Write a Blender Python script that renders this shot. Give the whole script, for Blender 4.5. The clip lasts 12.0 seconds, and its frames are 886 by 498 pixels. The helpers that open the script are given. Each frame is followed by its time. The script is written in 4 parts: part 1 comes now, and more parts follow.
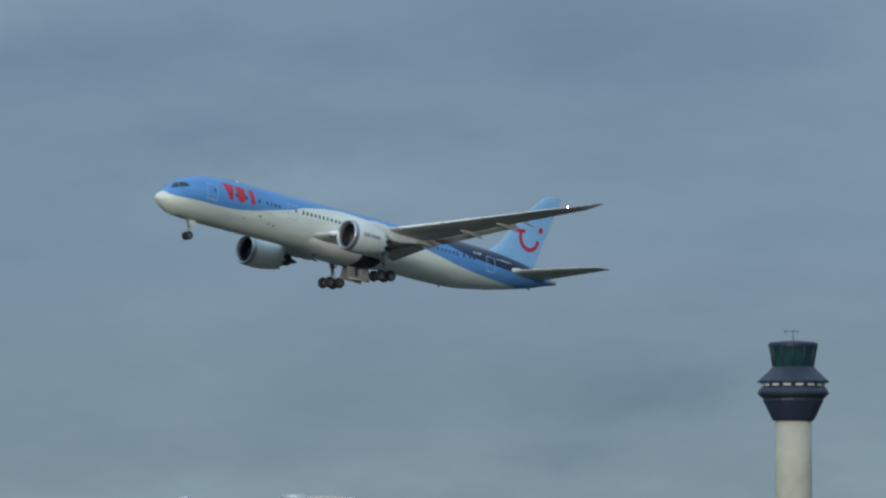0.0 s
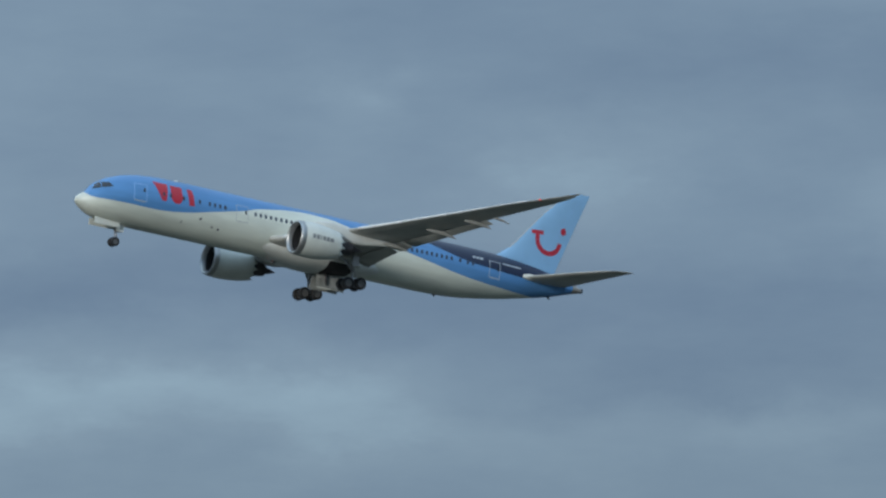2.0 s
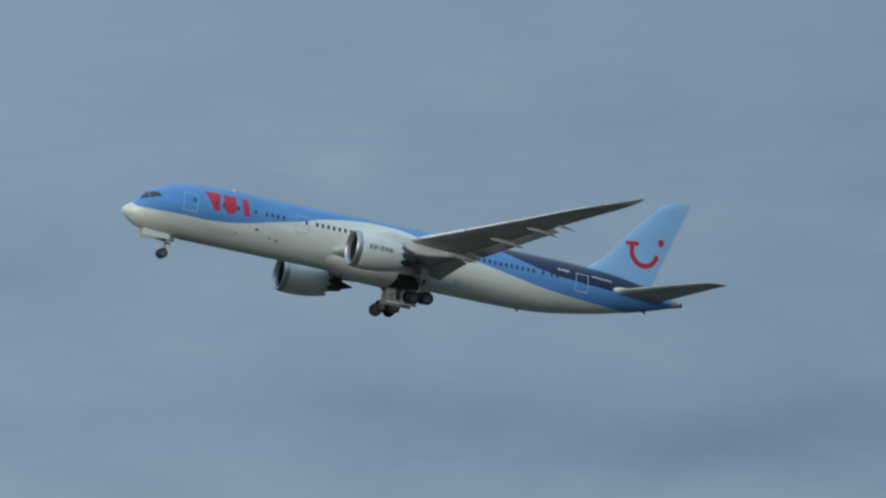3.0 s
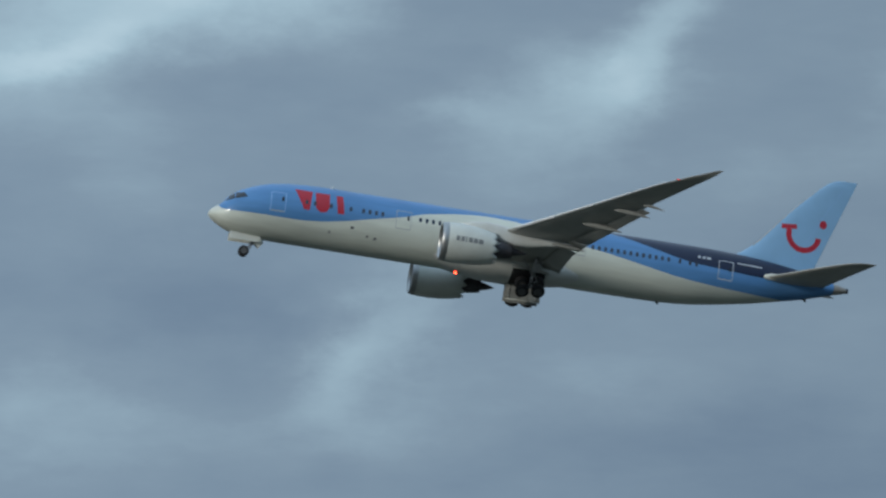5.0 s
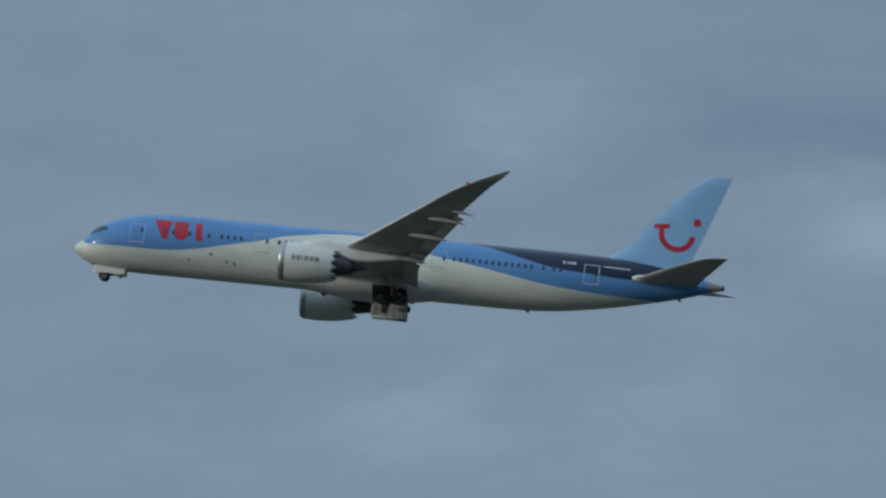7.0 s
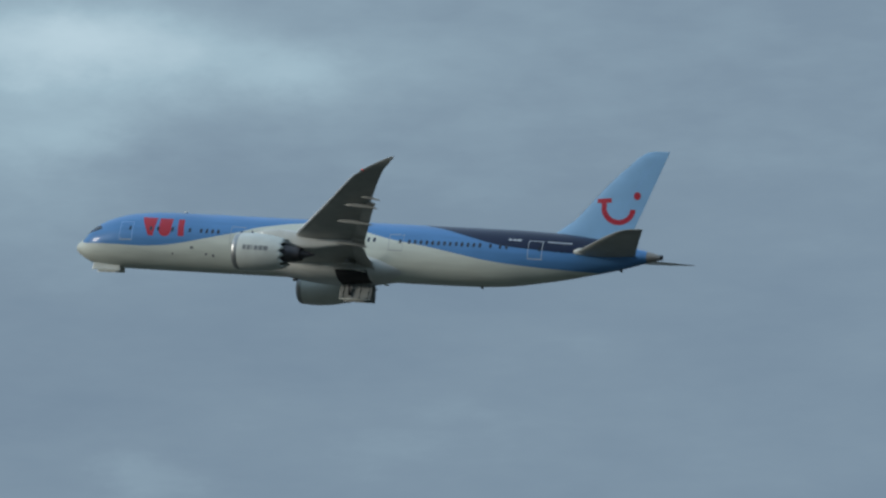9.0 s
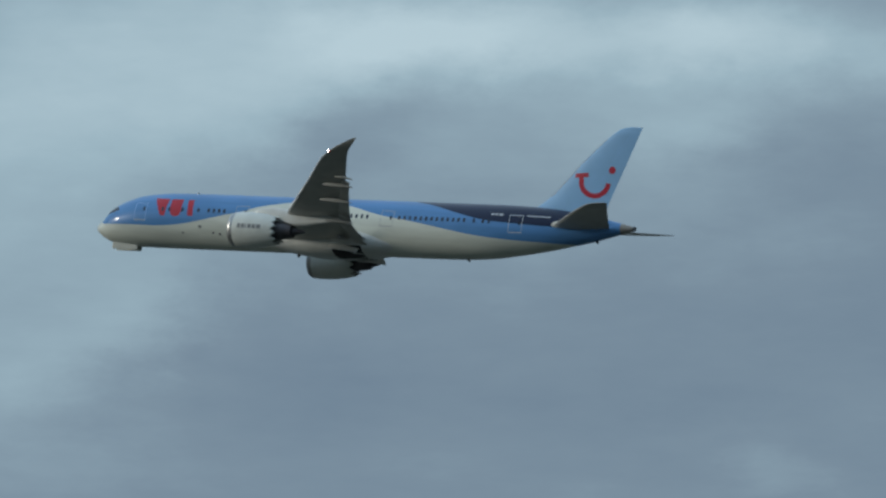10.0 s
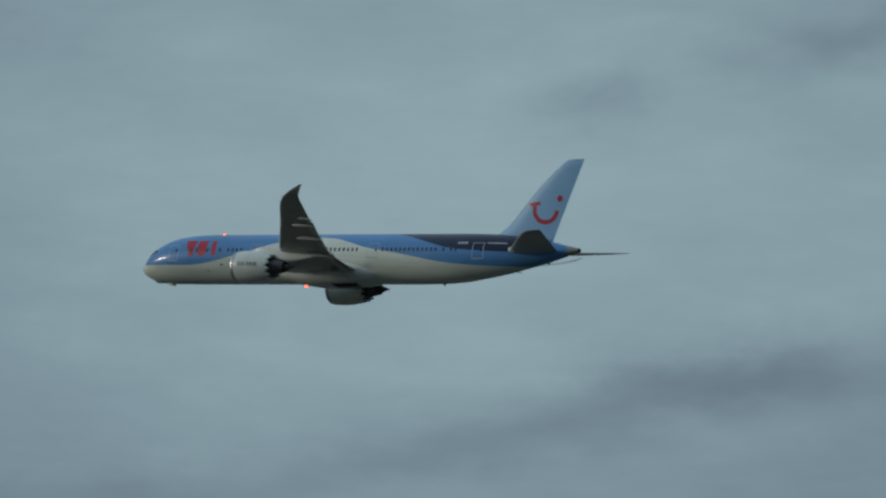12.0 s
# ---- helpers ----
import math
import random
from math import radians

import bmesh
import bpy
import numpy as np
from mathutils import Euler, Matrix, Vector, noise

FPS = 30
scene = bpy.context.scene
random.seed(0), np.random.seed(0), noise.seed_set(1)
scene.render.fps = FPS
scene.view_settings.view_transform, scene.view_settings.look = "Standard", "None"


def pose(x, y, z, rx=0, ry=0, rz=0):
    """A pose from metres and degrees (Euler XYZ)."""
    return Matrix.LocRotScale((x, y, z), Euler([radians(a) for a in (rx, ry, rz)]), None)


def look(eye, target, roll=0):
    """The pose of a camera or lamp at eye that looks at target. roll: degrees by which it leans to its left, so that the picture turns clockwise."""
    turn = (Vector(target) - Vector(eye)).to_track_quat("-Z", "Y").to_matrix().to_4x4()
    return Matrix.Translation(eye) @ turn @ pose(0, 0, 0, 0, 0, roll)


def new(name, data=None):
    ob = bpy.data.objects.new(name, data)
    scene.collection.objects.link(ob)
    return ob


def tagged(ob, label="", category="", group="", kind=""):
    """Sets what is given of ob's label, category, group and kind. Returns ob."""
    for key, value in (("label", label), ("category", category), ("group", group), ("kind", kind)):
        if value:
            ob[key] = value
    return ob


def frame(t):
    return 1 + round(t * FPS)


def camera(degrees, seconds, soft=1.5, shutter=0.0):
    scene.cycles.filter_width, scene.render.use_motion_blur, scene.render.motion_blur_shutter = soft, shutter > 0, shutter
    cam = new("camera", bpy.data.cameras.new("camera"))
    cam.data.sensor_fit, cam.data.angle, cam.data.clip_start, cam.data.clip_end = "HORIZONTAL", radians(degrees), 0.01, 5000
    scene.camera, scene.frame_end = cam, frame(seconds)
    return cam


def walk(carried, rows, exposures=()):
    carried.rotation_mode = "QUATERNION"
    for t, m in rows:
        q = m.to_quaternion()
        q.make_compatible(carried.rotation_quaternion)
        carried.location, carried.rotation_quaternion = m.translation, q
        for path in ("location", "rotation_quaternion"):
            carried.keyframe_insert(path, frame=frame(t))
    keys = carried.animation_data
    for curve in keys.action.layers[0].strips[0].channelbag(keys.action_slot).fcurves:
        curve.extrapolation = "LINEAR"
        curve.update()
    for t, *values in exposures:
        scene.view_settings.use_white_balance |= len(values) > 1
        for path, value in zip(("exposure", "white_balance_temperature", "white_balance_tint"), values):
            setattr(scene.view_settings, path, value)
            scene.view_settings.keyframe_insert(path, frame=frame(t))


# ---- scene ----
LENS = 8.495
# seconds, bearing (left of north), elevation, lean, in degrees
AIM = [
    (0, -39.219, 3.031, -0.011),
    (0.5, -36.966, 3.729, -0.314),
    (1, -34.989, 4.577, -0.161),
    (1.5, -32.515, 5.097, -0.174),
    (2, -29.588, 5.403, -0.029),
    (2.5, -26.517, 5.906, 0.317),
    (2.7, -25.012, 6.268, 0.415),
    (4.3, -14.646, 8.175, 0.377),
    (4.5, -12.663, 8.392, 0.344),
    (5, -8.477, 9.076, 0.286),
    (5.5, -6.377, 9.626, 0.005),
    (6, -2.737, 10.095, -0.002),
    (6.5, 0.907, 10.550, -0.184),
    (7, 4.706, 11.057, -0.486),
    (7.2, 6.171, 11.173, -0.395),
    (8.8, 16.877, 11.701, -0.393),
    (9, 18.202, 11.843, -0.179),
    (9.5, 21.033, 11.896, -0.050),
    (10, 24.357, 11.762, 0.261),
    (10.5, 27.348, 12.151, 0.368),
    (11, 29.835, 12.360, 0.052),
    (11.5, 32.750, 11.804, 0.059),
    (12, 34.873, 11.881, -0.076),
]
# the flight: place and speed at 6 s, and how pitch, roll and heading change over it
AT6 = Vector((17.45, 557.22, 99.24))
SPEED = Vector((-70.903, -0.484, 8.693))
GAIN = Vector((0.1338, 0.2851, -0.4151))
PITCH = (7.134, -1.269, 0.990, -0.366)
ROLL = (0.468, -2.298)
YAW = (0.653, 0.843)
EYE = Vector((0, 0, 1.7))


def aim(bearing, rise, lean):
    a, e = radians(bearing), radians(rise)
    way = Vector((-math.sin(a) * math.cos(e), math.cos(a) * math.cos(e), math.sin(e)))
    return look(EYE, EYE + way, lean)


cam = camera(LENS, 12.0, soft=2.5)
walk(cam, [(t, aim(b, e, l)) for t, b, e, l in AIM],
     exposures=[(0, 0.21, 6225, 10), (2.6, 0.17, 6270, 10), (4.4, 0.02, 6380, 10), (5.0, -0.09, 6400, 10), (6.5, -0.22, 6400, 10), (7.2, -0.22, 6400, 10), (9.0, -0.13, 6450, 10), (10.0, -0.23, 6500, 9), (11.0, -0.58, 6550, 7), (12, -0.67, 6600, 6)])

# ---- world and sun ----
SUN_WAY = Vector((-0.80, -0.53, 0.285)).normalized()
sun_data = bpy.data.lights.new("sun", "SUN")
sun_data.energy, sun_data.angle, sun_data.color = 1.42, radians(7), (1.0, 0.955, 0.86)
sun = new("sun", sun_data)
sun.matrix_basis = look((0, 0, 300), Vector((0, 0, 300)) - SUN_WAY)

# soft cloud banks: bearing, elevation, half width, half height, lean, strength
BANKS_A = [
    (-34.34, 5.7, 0.88, 0.51, -0, 0.154),
    (-36.24, 4.82, 4.07, 0.31, -0, -0.132),
    (-40.33, 5.77, 1.7, 0.47, -0, -0.132),
    (-37.05, 2.65, 3.39, 0.61, -0, 0.077),
    (-40.83, 1.65, 1.36, 0.27, -0, -0.11),
    (-41.2, 1.56, 0.81, 0.17, -15, -0.132),
    (-40.39, 1.11, 0.75, 0.09, -5, -0.11),
    (-38.22, 0.76, 6.11, 0.41, -0, 0.154),
    (-31.05, 5.94, 0.75, 0.61, -20, 0.132),
    (-37.14, 3.49, 1.9, 0.27, 5, 0.11),
    (-31.08, 6.19, 1.15, 0.51, -5, 0.22),
    (-32.71, 3.69, 0.88, 0.34, -0, 0.154),
    (-33.7, 7.16, 2.71, 0.41, -0, -0.132),
    (-31.51, 4.13, 2.71, 0.27, -0, -0.154),
    (-35.88, 6.11, 1.36, 0.41, -0, -0.066),
    (-30.69, 3.59, 0.88, 0.34, -0, 0.132),
]
BANKS_B = [
    (-28.85, 3.75, 1.09, 0.41, -0, 0.12),
    (-28.41, 6.56, 0.61, 0.41, -0, 0.132),
    (-34.51, 6.12, 1.22, 0.41, -10, 0.11),
    (-23.9, 3.94, 2.24, 0.47, -0, 0.242),
    (-28.52, 4.02, 2.24, 0.37, -5, 0.198),
    (-28.57, 6.98, 0.47, 0.2, -0, 0.132),
    (-22.44, 7.55, 0.47, 0.41, -0, 0.11),
    (-26.06, 5.04, 4.07, 0.37, -0, -0.154),
    (-29.88, 7.65, 1.7, 0.68, -0, -0.088),
    (-23.6, 6.48, 1.7, 0.41, -10, 0.066),
    (-9.82, 10.65, 0.88, 0.41, -15, 0.416),
    (-14.94, 10.52, 1.15, 0.34, 8, 0.39),
    (-16.32, 10.3, 0.41, 0.81, -0, 0.26),
    (-9.2, 7.66, 1.49, 0.61, -10, 0.13),
    (-12.63, 10.3, 1.22, 0.41, -0, -0.154),
    (-15.49, 6.45, 2.71, 0.75, -0, -0.154),
]
BANKS_C = [
    (-11.94, 6.39, 2.58, 0.61, -0, -0.11),
    (-6.13, 11.64, 1.56, 0.44, -8, 0.546),
    (-4.64, 10.9, 1.02, 0.19, -10, 0.364),
    (-10.47, 11.29, 0.37, 0.75, 25, 0.429),
    (-3.32, 11.19, 1.22, 0.41, -0, 0.182),
    (-8.42, 10.52, 0.41, 0.2, -0, 0.182),
    (-7.91, 8.21, 0.88, 0.34, -40, 0.26),
    (-4.53, 7.63, 0.81, 0.47, -0, 0.234),
    (-4.7, 10.34, 0.95, 0.81, -0, 0.195),
    (-5.84, 7.16, 1.36, 0.34, -0, 0.156),
    (-11.86, 9.95, 1.02, 0.41, -0, 0.104),
    (-6.1, 8.63, 1.02, 0.41, -0, -0.132),
    (-9.12, 7.02, 3.39, 0.34, -0, -0.132),
    (-5.91, 10.55, 1.56, 0.41, -10, -0.176),
    (-5.64, 8.49, 2.04, 0.54, -0, -0.143),
    (-8.96, 11.52, 1.22, 0.41, -0, -0.11),
]
BANKS_D = [
    (-2.87, 11.83, 1.36, 0.31, -0, -0.154),
    (-0.84, 11.2, 1.09, 0.37, -10, 0.312),
    (-2.39, 11.59, 1.36, 0.34, -12, 0.286),
    (3.86, 12.12, 0.95, 0.54, -10, 0.13),
    (4.89, 9.46, 0.75, 0.34, -30, 0.143),
    (0.26, 12.18, 2.71, 0.31, -8, -0.154),
    (-2.35, 8.31, 0.75, 0.27, -0, 0.182),
    (3.83, 12.52, 0.81, 0.37, -10, 0.11),
    (0.74, 11.38, 0.81, 0.41, -10, 0.132),
    (19.22, 12.61, 6.11, 2.04, -0, 0.165),
    (19.78, 13.8, 3.39, 0.68, -0, 0.132),
    (21.46, 13.9, 1.15, 0.44, -5, 0.308),
    (22.18, 13.57, 0.75, 0.47, -20, 0.286),
    (22.06, 12.97, 0.47, 0.34, -0, 0.242),
    (19.89, 13.64, 0.68, 0.24, -0, 0.22),
    (15.88, 13.13, 2.04, 0.95, -0, -0.066),
]
BANKS_E = [
    (18.67, 11.25, 3.39, 0.54, -0, -0.088),
    (20.23, 14.07, 0.75, 0.31, -0, -0.11),
    (21.14, 9.62, 0.47, 0.27, -0, 0.154),
    (27.34, 13.31, 2.24, 0.75, -10, 0.264),
    (24, 13.89, 2.24, 0.34, -0, 0.286),
    (24.39, 13.1, 1.02, 0.31, -5, -0.17),
    (25.61, 12.57, 1.09, 0.31, -15, -0.132),
    (22.32, 13.4, 0.61, 0.31, -0, -0.242),
    (21.22, 12.47, 1.76, 1.02, -0, -0.143),
    (27.3, 10.93, 0.81, 0.37, -35, 0.198),
    (23.99, 10.63, 3.73, 0.95, -0, -0.132),
    (28.34, 10.37, 0.61, 0.34, -0, 0.132),
    (31.31, 13.61, 0.88, 0.19, -3, -0.15),
    (33.53, 13.15, 0.54, 0.24, -0, -0.135),
    (30.08, 14.1, 0.81, 0.27, -10, -0.075),
    (26.14, 12.45, 1.56, 0.41, -22, -0.15),
]
BANKS_F = [
    (25.88, 10.82, 1.49, 0.88, -10, -0.21),
    (32.5, 10.56, 1.7, 0.24, -6, -0.09),
    (29.19, 11.71, 3.39, 1.7, -0, 0.11),
    (31.04, 13.91, 0.81, 0.2, -3, -0.105),
    (33.28, 13.37, 0.41, 0.22, -0, -0.105),
    (35.89, 9.77, 2.71, 0.34, -8, -0.15),
    (32.3, 10.57, 2.37, 0.41, -8, -0.128),
    (36.45, 12.64, 5.43, 2.85, -0, 0.286),
    (34.88, 12.02, 5.43, 3.39, -0, 0.22),
    (27.62, 13.58, 3.39, 1.76, -0, 0.154),
    (-29.59, 5.4, 7.46, 2.85, -0, -0.165),
    (-38.68, 3.4, 6.11, 2.85, -0, -0.11),
    (25.39, 13.82, 4.07, 1.15, -0, 0.132),
    (-5.52, 11.11, 2.37, 0.81, -15, 0.208),
    (22, 12.59, 2.71, 1.36, -0, 0.11),
    (2.48, 12.13, 4.75, 2.04, -0, -0.088),
]
BANKS_G = [
    (33.22, 11.8, 7.46, 4.75, -0, 0.143),
    (-14.12, 10.46, 2.04, 0.41, -0, 0.208),
    (20.93, 13.66, 1.29, 0.81, -0, -0.15),
    (26.4, 13.7, 1.02, 0.41, -0, -0.105),
    (32.3, 10.57, 1.7, 0.27, -10, -0.06),
    (33.38, 14.07, 1.36, 0.54, -0, 0.088),
    (24.73, 13.61, 1.76, 1.02, -10, 0.165),
    (24.81, 11.01, 1.09, 0.81, -0, 0.132),
    (18.17, 12.48, 2.37, 1.09, -0, -0.11),
    (24.32, 12.38, 2.04, 0.75, -10, -0.132),
]
BANKS_H = [
    (-42.4, 4.9, 1.3, 0.6, -0, -0.17),
    (-40.4, 5.3, 1.3, 0.5, -0, -0.12),
    (-37.6, 6.5, 1.5, 0.5, -0, -0.13),
    (-35.6, 7.0, 1.2, 0.45, -0, -0.08),
    (-35.5, 3.4, 1.2, 0.4, -0, -0.1),
    (-13.9, 10.4, 1.0, 0.35, -5, 0.17),
    (-9.1, 10.2, 0.9, 0.5, -0, 0.12),
    (-11.6, 7.2, 1.2, 0.6, -0, -0.15),
    (0.6, 12.1, 1.2, 0.5, -5, -0.14),
    (-3.8, 9.9, 0.9, 0.45, -0, -0.14),
    (2.4, 9.5, 1.3, 0.6, -20, 0.14),
    (1.0, 12.0, 0.9, 0.5, -10, 0.08),
    (24.3, 13.4, 0.9, 0.45, -0, 0.18),
    (27.6, 11.6, 0.9, 0.6, -20, 0.13),
    (-7.8, 8.1, 0.55, 0.6, -0, 0.16),
    (20.3, 13.6, 0.8, 0.4, -0, 0.12),
    (-38.0, 3.5, 1.0, 0.22, -0, 0.12),
    (-32.8, 3.6, 0.8, 0.25, -0, 0.08),
    (-37.8, 4.15, 1.4, 0.2, -0, -0.10),
    (-26.5, 3.7, 3.0, 0.3, -0, 0.11),
    (-27.0, 5.0, 3.0, 0.3, -0, -0.07),
    (-35.0, 5.6, 2.2, 0.25, -3, 0.09),
    (-30.5, 4.6, 2.0, 0.22, -0, -0.08),
    (24.5, 13.7, 1.2, 0.5, -0, 0.11),
    (-11.7, 9.1, 1.0, 0.6, -0, -0.10),
    (31.3, 13.85, 0.7, 0.17, -4, -0.10),
    (33.35, 13.35, 0.35, 0.2, -0, -0.09),
    (32.6, 10.35, 3.2, 0.3, -13, -0.10),
]
BANKS = BANKS_H + BANKS_A + BANKS_B + BANKS_C + BANKS_D + BANKS_E + BANKS_F + BANKS_G


def build_world():
    world = bpy.data.worlds.new("overcast")
    scene.world = world
    world.use_nodes = True
    nt = world.node_tree
    nt.nodes.clear()
    N, L = nt.nodes.new, nt.links.new

    def math_node(op, a, b=None, c=None, clamp=False):
        n = N("ShaderNodeMath")
        n.operation, n.use_clamp = op, clamp
        for i, v in enumerate((a, b, c)):
            if v is None:
                continue
            if isinstance(v, (int, float)):
                n.inputs[i].default_value = v
            else:
                L(v, n.inputs[i])
        return n.outputs[0]

    tc = N("ShaderNodeTexCoord")
    sep = N("ShaderNodeSeparateXYZ")
    L(tc.outputs["Generated"], sep.inputs[0])
    x, y, z = sep.outputs
    bearing = math_node("MULTIPLY", math_node("ARCTAN2", math_node("MULTIPLY", x, -1.0), y), 57.2958)
    rise = math_node("MULTIPLY", math_node("ARCSINE", z), 57.2958)
    co = N("ShaderNodeCombineXYZ")
    L(bearing, co.inputs[0]), L(rise, co.inputs[1])

    def fbm(scale_x, scale_y, seed, detail, rough):
        m = N("ShaderNodeMapping")
        m.inputs["Location"].default_value = (seed, seed * 1.7, seed * 0.3)
        m.inputs["Scale"].default_value = (scale_x, scale_y, 1)
        L(co.outputs[0], m.inputs[0])
        n = N("ShaderNodeTexNoise")
        n.inputs["Scale"].default_value = 1.0
        n.inputs["Detail"].default_value = detail
        n.inputs["Roughness"].default_value = rough
        L(m.outputs[0], n.inputs["Vector"])
        return n

    # the banks have torn edges: their place is bent by noise
    bend = fbm(0.35, 0.6, 3.1, 6, 0.6)
    off = N("ShaderNodeVectorMath")
    off.operation = "SUBTRACT"
    L(bend.outputs["Color"], off.inputs[0])
    off.inputs[1].default_value = (0.5, 0.5, 0.5)
    sc = N("ShaderNodeVectorMath")
    sc.operation = "MULTIPLY"
    L(off.outputs[0], sc.inputs[0])
    sc.inputs[1].default_value = (2.6, 1.5, 0.0)
    warped = N("ShaderNodeVectorMath")
    warped.operation = "ADD"
    L(co.outputs[0], warped.inputs[0]), L(sc.outputs[0], warped.inputs[1])

    flat = N("ShaderNodeSeparateXYZ")
    L(warped.outputs[0], flat.inputs[0])
    broad = fbm(0.16, 0.42, 11.3, 3, 0.5).outputs[0]
    fine = fbm(0.55, 1.5, 5.7, 4, 0.55).outputs[0]
    cover = math_node("MULTIPLY_ADD", broad, BROAD, 0.45 - 0.5 * BROAD)
    cover = math_node("ADD", cover, math_node("MULTIPLY_ADD", fine, FINE, -0.5 * FINE))
    wisps = fbm(1.3, 4.2, 8.3, 5, 0.6).outputs[0]
    cover = math_node("ADD", cover, math_node("MULTIPLY_ADD", wisps, WISPS, -0.5 * WISPS))
    for b, e, w, h, lean, gain in BANKS:
        m = N("ShaderNodeMapping")
        m.vector_type = "TEXTURE"
        m.inputs["Location"].default_value = (b, e, 0)
        m.inputs["Rotation"].default_value = (0, 0, radians(lean))
        m.inputs["Scale"].default_value = (w, h, 1e5)
        here = N("ShaderNodeCombineXYZ")
        L(flat.outputs[0], here.inputs[0]), L(flat.outputs[1], here.inputs[1]), L(cover, here.inputs[2])
        L(here.outputs[0], m.inputs[0])
        d = N("ShaderNodeVectorMath")
        d.operation = "DOT_PRODUCT"
        L(m.outputs[0], d.inputs[0]), L(m.outputs[0], d.inputs[1])
        cover = math_node("MULTIPLY_ADD", math_node("POWER", 0.45, d.outputs["Value"]), gain, cover)
    cover = math_node("MULTIPLY", cover, 0.7)
    ramp = N("ShaderNodeValToRGB")
    el = ramp.color_ramp.elements
    el[0].position, el[0].color = 0.0, (*CLOUD_DARK, 1)
    el[1].position, el[1].color = 1.0, (0.50, 0.645, 0.72, 1)
    el.new(0.7).color = (*CLOUD_LIGHT, 1)
    mid = el.new(0.35)
    mid.color = (*CLOUD_MID, 1)
    L(cover, ramp.inputs[0])
    # an overcast sky grows brighter towards the zenith
    high = math_node("MULTIPLY_ADD", math_node("SMOOTH_MIN", math_node("MAXIMUM", math_node("SUBTRACT", z, 0.27), 0.0), 0.5, 0.1), ZENITH, 1.0)
    # the haze over the horizon takes the blue out of the low cloud
    haze = N("ShaderNodeValToRGB")
    he = haze.color_ramp.elements
    he[0].position, he[0].color = 0.0, (0.92, 0.90, 0.79, 1)
    he[1].position, he[1].color = 1.0, (1, 1, 1, 1)
    he.new(0.3).color = (0.94, 0.935, 0.855, 1)
    he.new(0.6).color = (0.975, 0.975, 0.955, 1)
    L(math_node("DIVIDE", rise, 4.8, clamp=True), haze.inputs[0])
    hazed = N("ShaderNodeVectorMath")
    hazed.operation = "MULTIPLY"
    L(ramp.outputs[0], hazed.inputs[0]), L(haze.outputs[0], hazed.inputs[1])
    # brightness gain by bearing, made up to balance the sky against the hull's exposure
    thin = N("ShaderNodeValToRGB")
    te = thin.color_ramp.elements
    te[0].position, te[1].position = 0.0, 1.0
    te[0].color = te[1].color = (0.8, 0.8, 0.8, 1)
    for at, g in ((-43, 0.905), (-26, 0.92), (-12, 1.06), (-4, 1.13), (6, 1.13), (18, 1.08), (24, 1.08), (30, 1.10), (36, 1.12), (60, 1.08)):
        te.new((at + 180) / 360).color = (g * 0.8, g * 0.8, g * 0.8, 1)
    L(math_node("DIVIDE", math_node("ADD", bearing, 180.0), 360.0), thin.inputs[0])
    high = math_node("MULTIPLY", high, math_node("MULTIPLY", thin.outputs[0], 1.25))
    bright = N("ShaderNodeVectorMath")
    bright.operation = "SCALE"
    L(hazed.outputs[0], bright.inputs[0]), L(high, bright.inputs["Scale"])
    sky = N("ShaderNodeTexSky")
    sky.sky_type, sky.sun_disc = "NISHITA", False
    sky.sun_elevation = math.asin(SUN_WAY.z)
    sky.sun_rotation = math.atan2(SUN_WAY.x, SUN_WAY.y)
    add = N("ShaderNodeVectorMath")
    add.operation = "MULTIPLY_ADD"
    L(sky.outputs[0], add.inputs[0])
    add.inputs[1].default_value = (0.002, 0.002, 0.002)
    L(bright.outputs[0], add.inputs[2])
    bg = N("ShaderNodeBackground")
    L(add.outputs[0], bg.inputs[0])
    out = N("ShaderNodeOutputWorld")
    L(bg.outputs[0], out.inputs[0])


CLOUD_DARK, CLOUD_MID, CLOUD_LIGHT = (0.127, 0.188, 0.272), (0.206, 0.285, 0.363), (0.35, 0.485, 0.565)
BROAD, FINE, WISPS, ZENITH = 0.24, 0.32, 0.13, 3.0
build_world()


